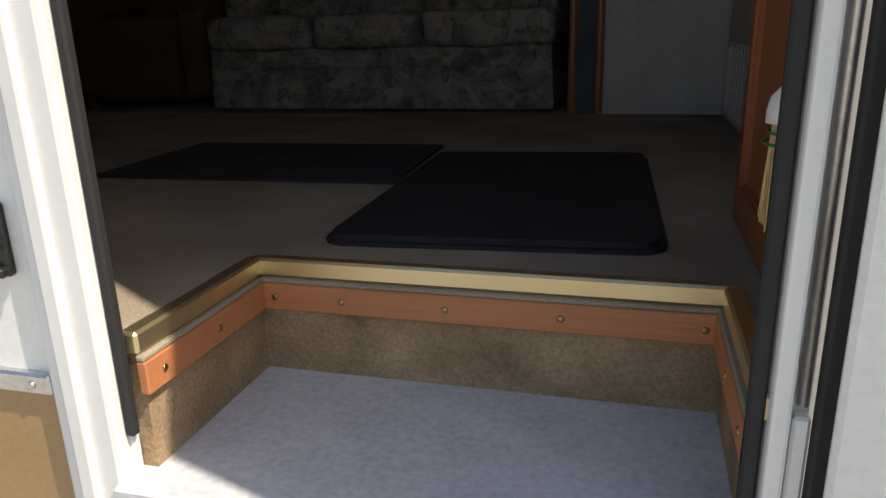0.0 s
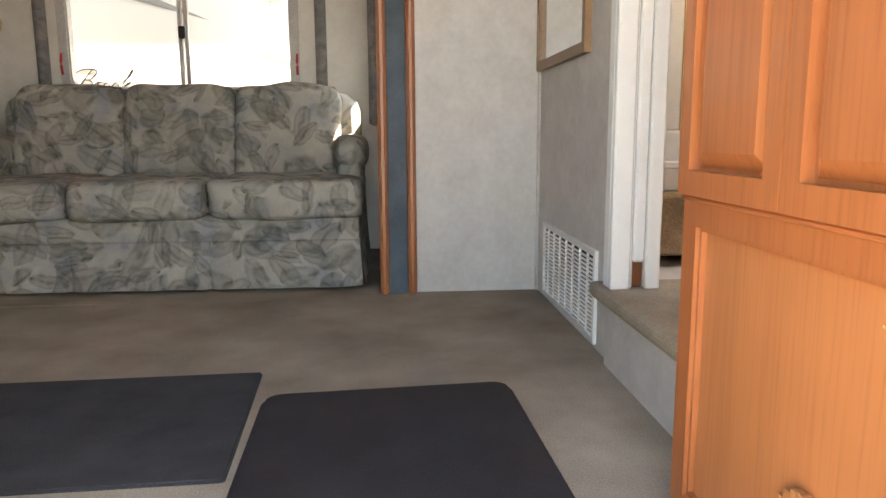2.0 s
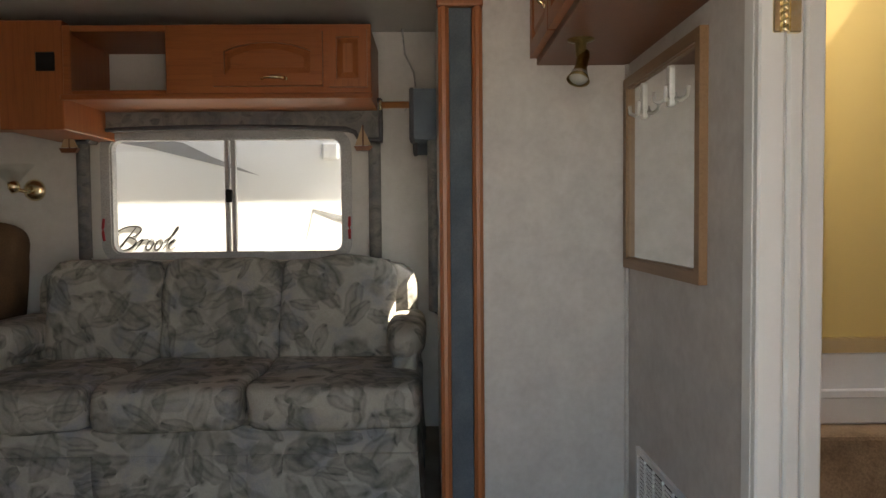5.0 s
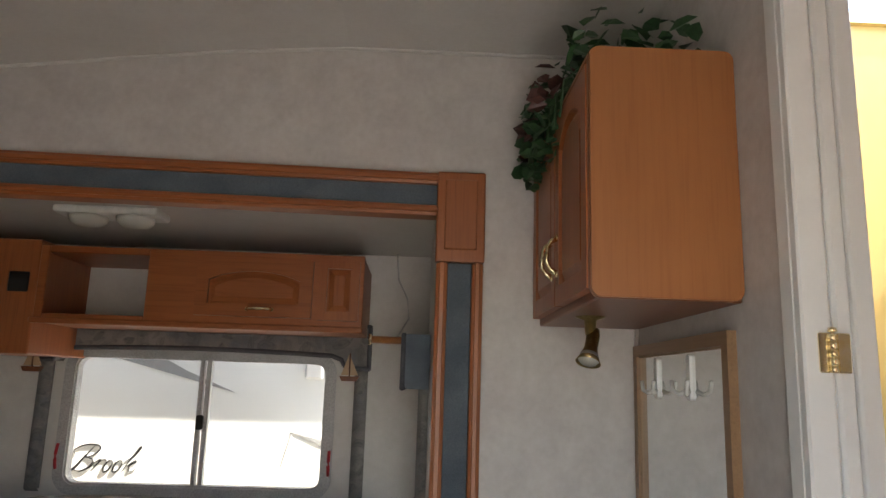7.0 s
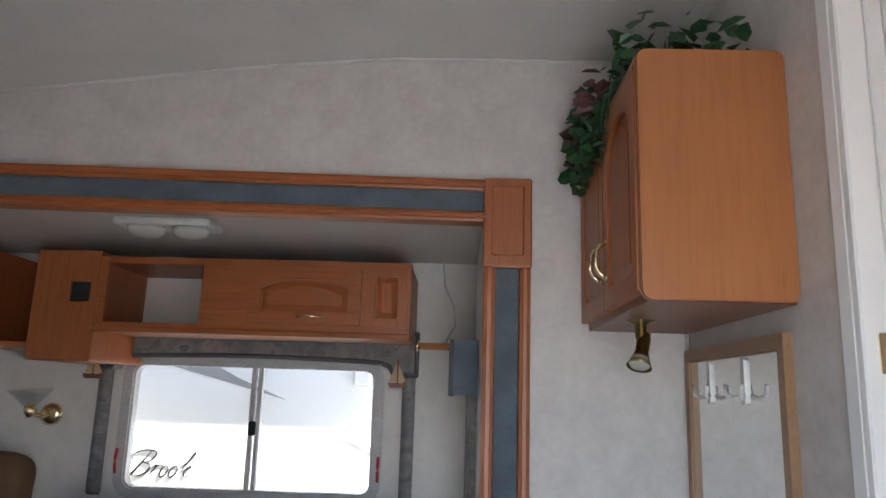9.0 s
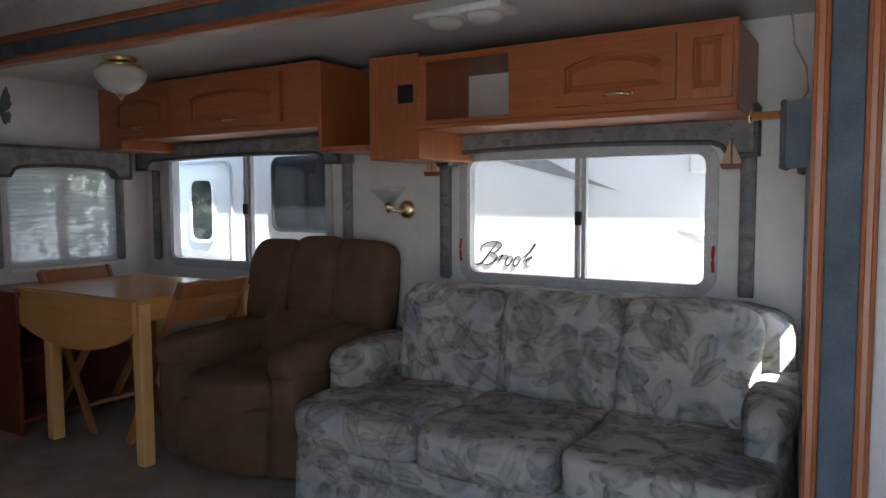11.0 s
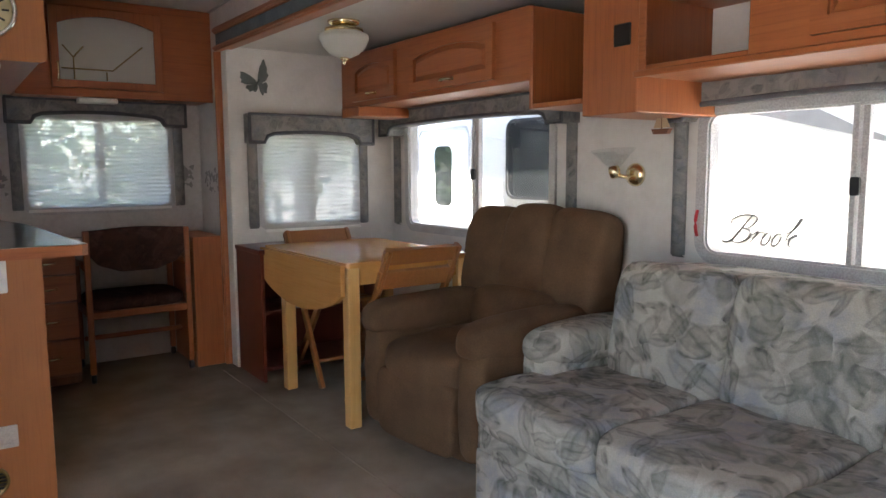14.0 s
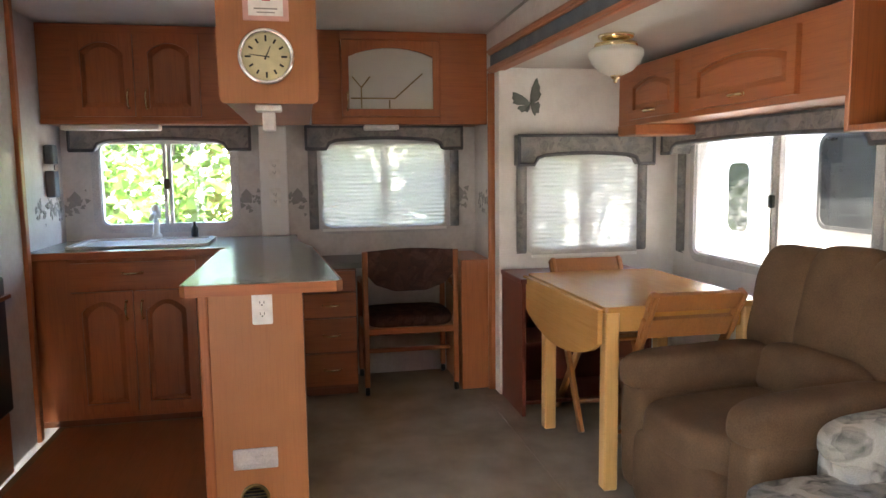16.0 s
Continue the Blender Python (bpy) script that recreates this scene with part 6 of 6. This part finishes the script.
# ---- outside: neighbouring trailer ----
nt_ = base("travel_trailer", (-1.0, 5.0, GROUND), "white neighbouring travel trailer with grey swooshes", "trailer")
NY = 3.85
box("body", (-4.9, 5.0, NY, 6.3, -0.45, 2.5), "rv", nt_, 0.04, 3)
boxes("roof_lip", [(-4.9, 5.0, NY - 0.21, NY, 1.98, 2.06)], "rv", nt_, 0.02)
nm = Matrix.Translation((-0.018, NY, -0.046)) @ Matrix.Diagonal((1.032, 1, 1.032, 1)) @ facing((0, 0, 0), SOUTH)
for pts in (((-1.95, 1.50), (-1.60, 1.43), (-1.254, 1.379), (-1.115, 1.309), (-0.876, 1.212), (-1.13, 1.278), (-1.454, 1.360), (-1.95, 1.44)),
            ((-0.612, 1.045), (-0.467, 1.010), (-0.10, 0.93), (0.30, 0.88), (0.30, 0.84), (-0.10, 0.89), (-0.467, 0.984)),
            ((-4.05, 0.86), (-3.75, 0.84), (-3.40, 0.79), (-2.9, 0.70), (-2.9, 0.64), (-3.42, 0.745), (-3.75, 0.765))):
    bm = bmesh.new()
    add_prism(bm, pts, 0, 0.004, nm)
    finish("swoosh", bm, "swoosh", nt_)
# A slanted script with thick downstrokes and hairline joins.
bm = bmesh.new()


def stroke(pts, thin, thick):
    """A pen stroke that swells along its middle."""
    n = len(pts)
    fine = []
    for i in range(n - 1):
        p0, p1, p2, p3 = pts[max(i - 1, 0)], pts[i], pts[i + 1], pts[min(i + 2, n - 1)]
        for k in range(4):
            t = k / 4
            fine.append(tuple(0.5 * (2 * b + (c - a) * t + (2 * a - 5 * b + 4 * c - d) * t * t + (3 * b - a - 3 * c + d) * t**3) for a, b, c, d in zip(p0, p1, p2, p3)))
    fine.append(pts[-1])
    r = [thin + (thick - thin) * math.sin(math.pi * i / (len(fine) - 1)) ** 1.5 for i in range(len(fine))]
    add_tube(bm, [nm @ Vector((-1.632 + 0.315 * u + 0.055 * v, 0.843 + 0.118 * v, 0.003)) for u, v in fine], r, 6)


stroke([(0.26, 0.98), (0.20, 0.55), (0.13, 0.08), (0.02, 0.02), (0.0, 0.16)], 0.0018, 0.0062)
stroke([(0.06, 0.62), (0.0, 0.80), (0.12, 1.0), (0.30, 1.0), (0.36, 0.84), (0.30, 0.60), (0.20, 0.54)], 0.0018, 0.0045)
stroke([(0.20, 0.54), (0.34, 0.46), (0.36, 0.22), (0.26, 0.02), (0.15, 0.05)], 0.0018, 0.0062)
stroke([(0.38, 0.32), (0.44, 0.46), (0.45, 0.40), (0.40, 0.02)], 0.0016, 0.0052)
stroke([(0.41, 0.18), (0.46, 0.42), (0.53, 0.46), (0.54, 0.38)], 0.0016, 0.0030)
for c in (0.60, 0.74):
    stroke([(c + 0.05 * math.cos(1.2 + k * 0.7), 0.23 + 0.22 * math.sin(1.2 + k * 0.7)) for k in range(10)], 0.0022, 0.0052)
stroke([(0.66, 0.40), (0.70, 0.36), (0.73, 0.44)], 0.0016, 0.0018)
stroke([(0.80, 0.38), (0.90, 0.66), (0.93, 0.96), (0.90, 0.86), (0.84, 0.02)], 0.0016, 0.0050)
stroke([(0.86, 0.22), (0.94, 0.44), (0.97, 0.40), (0.90, 0.26), (0.95, 0.03), (1.02, 0.14)], 0.0016, 0.0040)
finish("script", bm, "ink", nt_, smooth=True)
for x0, x1, z0, z1 in ((-3.785, -3.585, 0.915, 1.305), (-3.03, -2.10, 1.0, 1.42)):
    bm = bmesh.new()
    add_prism(bm, rounded(x1 - x0, z1 - z0, 0.05, 4, x0, z0), 0.0, 0.012, nm)
    finish("window", bm, "darkglass", nt_, label="dark tinted window")
    bm = bmesh.new()
    add_ring(bm, rounded(x1 - x0 + 0.036, z1 - z0 + 0.036, 0.066, 4, x0 - 0.018, z0 - 0.018), rounded(x1 - x0, z1 - z0, 0.05, 4, x0, z0), 0, 0.016, nm)
    finish("window_frame", bm, "rubber" if x0 > -3.5 else "rv", nt_)
bm = bmesh.new()
add_ring(bm, rounded(0.60, 1.0, 0.07, 4, -4.0, 0.43), rounded(0.57, 0.97, 0.06, 4, -3.985, 0.445), 0, 0.012, nm)
finish("door_trim", bm, "winframe", nt_)
boxes("porch_light", [(-0.598, -0.510, NY - 0.03, NY, 1.282, 1.370)], "plastic", nt_, 0.01)
bm = bmesh.new()
add_prism(bm, [(-0.647, 0.89), (-0.644, 0.89), (-0.606, 1.036), (-0.609, 1.036)], 0, 0.003, nm)
finish("panel_seam", bm, "winframe", nt_)


# ---- outside: trees and shrubs ----
def tree(x, y, h, crown, seed, n, mat, label):
    r = random.Random(seed)
    root = base("tree", (x, y, GROUND), label, "tree", "trees beyond the kitchen")
    bm = bmesh.new()
    add_tube(bm, [(x, y, GROUND), (x + 0.05, y, GROUND + h * 0.3), (x - 0.03, y + 0.05, GROUND + h * 0.75)], [0.12, 0.09, 0.04], 8)
    tips = []
    for k in range(9):
        a = k * 2.4
        z = GROUND + h * r.uniform(0.15, 0.6)
        tip = Vector((x + crown * 0.75 * math.cos(a), y + crown * 0.75 * math.sin(a), z + h * r.uniform(0.1, 0.3)))
        tips.append(tip)
        add_tube(bm, [(x, y, z), Vector((x, y, z)).lerp(tip, 0.5) + Vector((0, 0, 0.1)), tip], [0.04, 0.025, 0.01], 5)
    finish("trunk", bm, "bark", root, smooth=True)
    clumps = [(t, crown * r.uniform(0.3, 0.5)) for t in tips] + [(Vector((x + r.gauss(0, crown * 0.4), y + r.gauss(0, crown * 0.4), GROUND + h * r.uniform(0.3, 0.95))), crown * r.uniform(0.25, 0.45)) for _ in range(12)]

    def spot(q):
        c, s = q.choice(clumps)
        return c + Vector((q.gauss(0, s * 0.5), q.gauss(0, s * 0.5), q.gauss(0, s * 0.45)))

    leaf_cloud("leaves", n, spot, 0.09, mat, root, seed)


tree(-7.0, 0.1, 3.6, 0.85, 11, 2600, "foliage", "leafy green tree close outside the kitchen window")
tree(-8.6, 1.3, 4.0, 1.1, 12, 2600, "foliage", "tall green tree beyond the kitchen window")
tree(-9.5, -1.4, 4.4, 1.3, 13, 2400, "foliage_dark", "shady green tree beyond the kitchen window")
tree(-6.6, 3.0, 3.2, 0.8, 21, 2200, "foliage_dark", "shady green tree close to the slide end")
tree(-8.0, 4.6, 4.2, 1.3, 22, 2600, "foliage_dark", "dark green tree behind the slide end")
tree(-10.5, 3.4, 4.2, 1.3, 14, 2600, "foliage", "green tree behind the trailers")
tree(-13, 6.0, 5.0, 1.8, 15, 2600, "foliage_dark", "dark green tree in the distance")
tree(-14, -3.5, 5.0, 1.8, 16, 2400, "foliage_dark", "dark green tree in the distance")
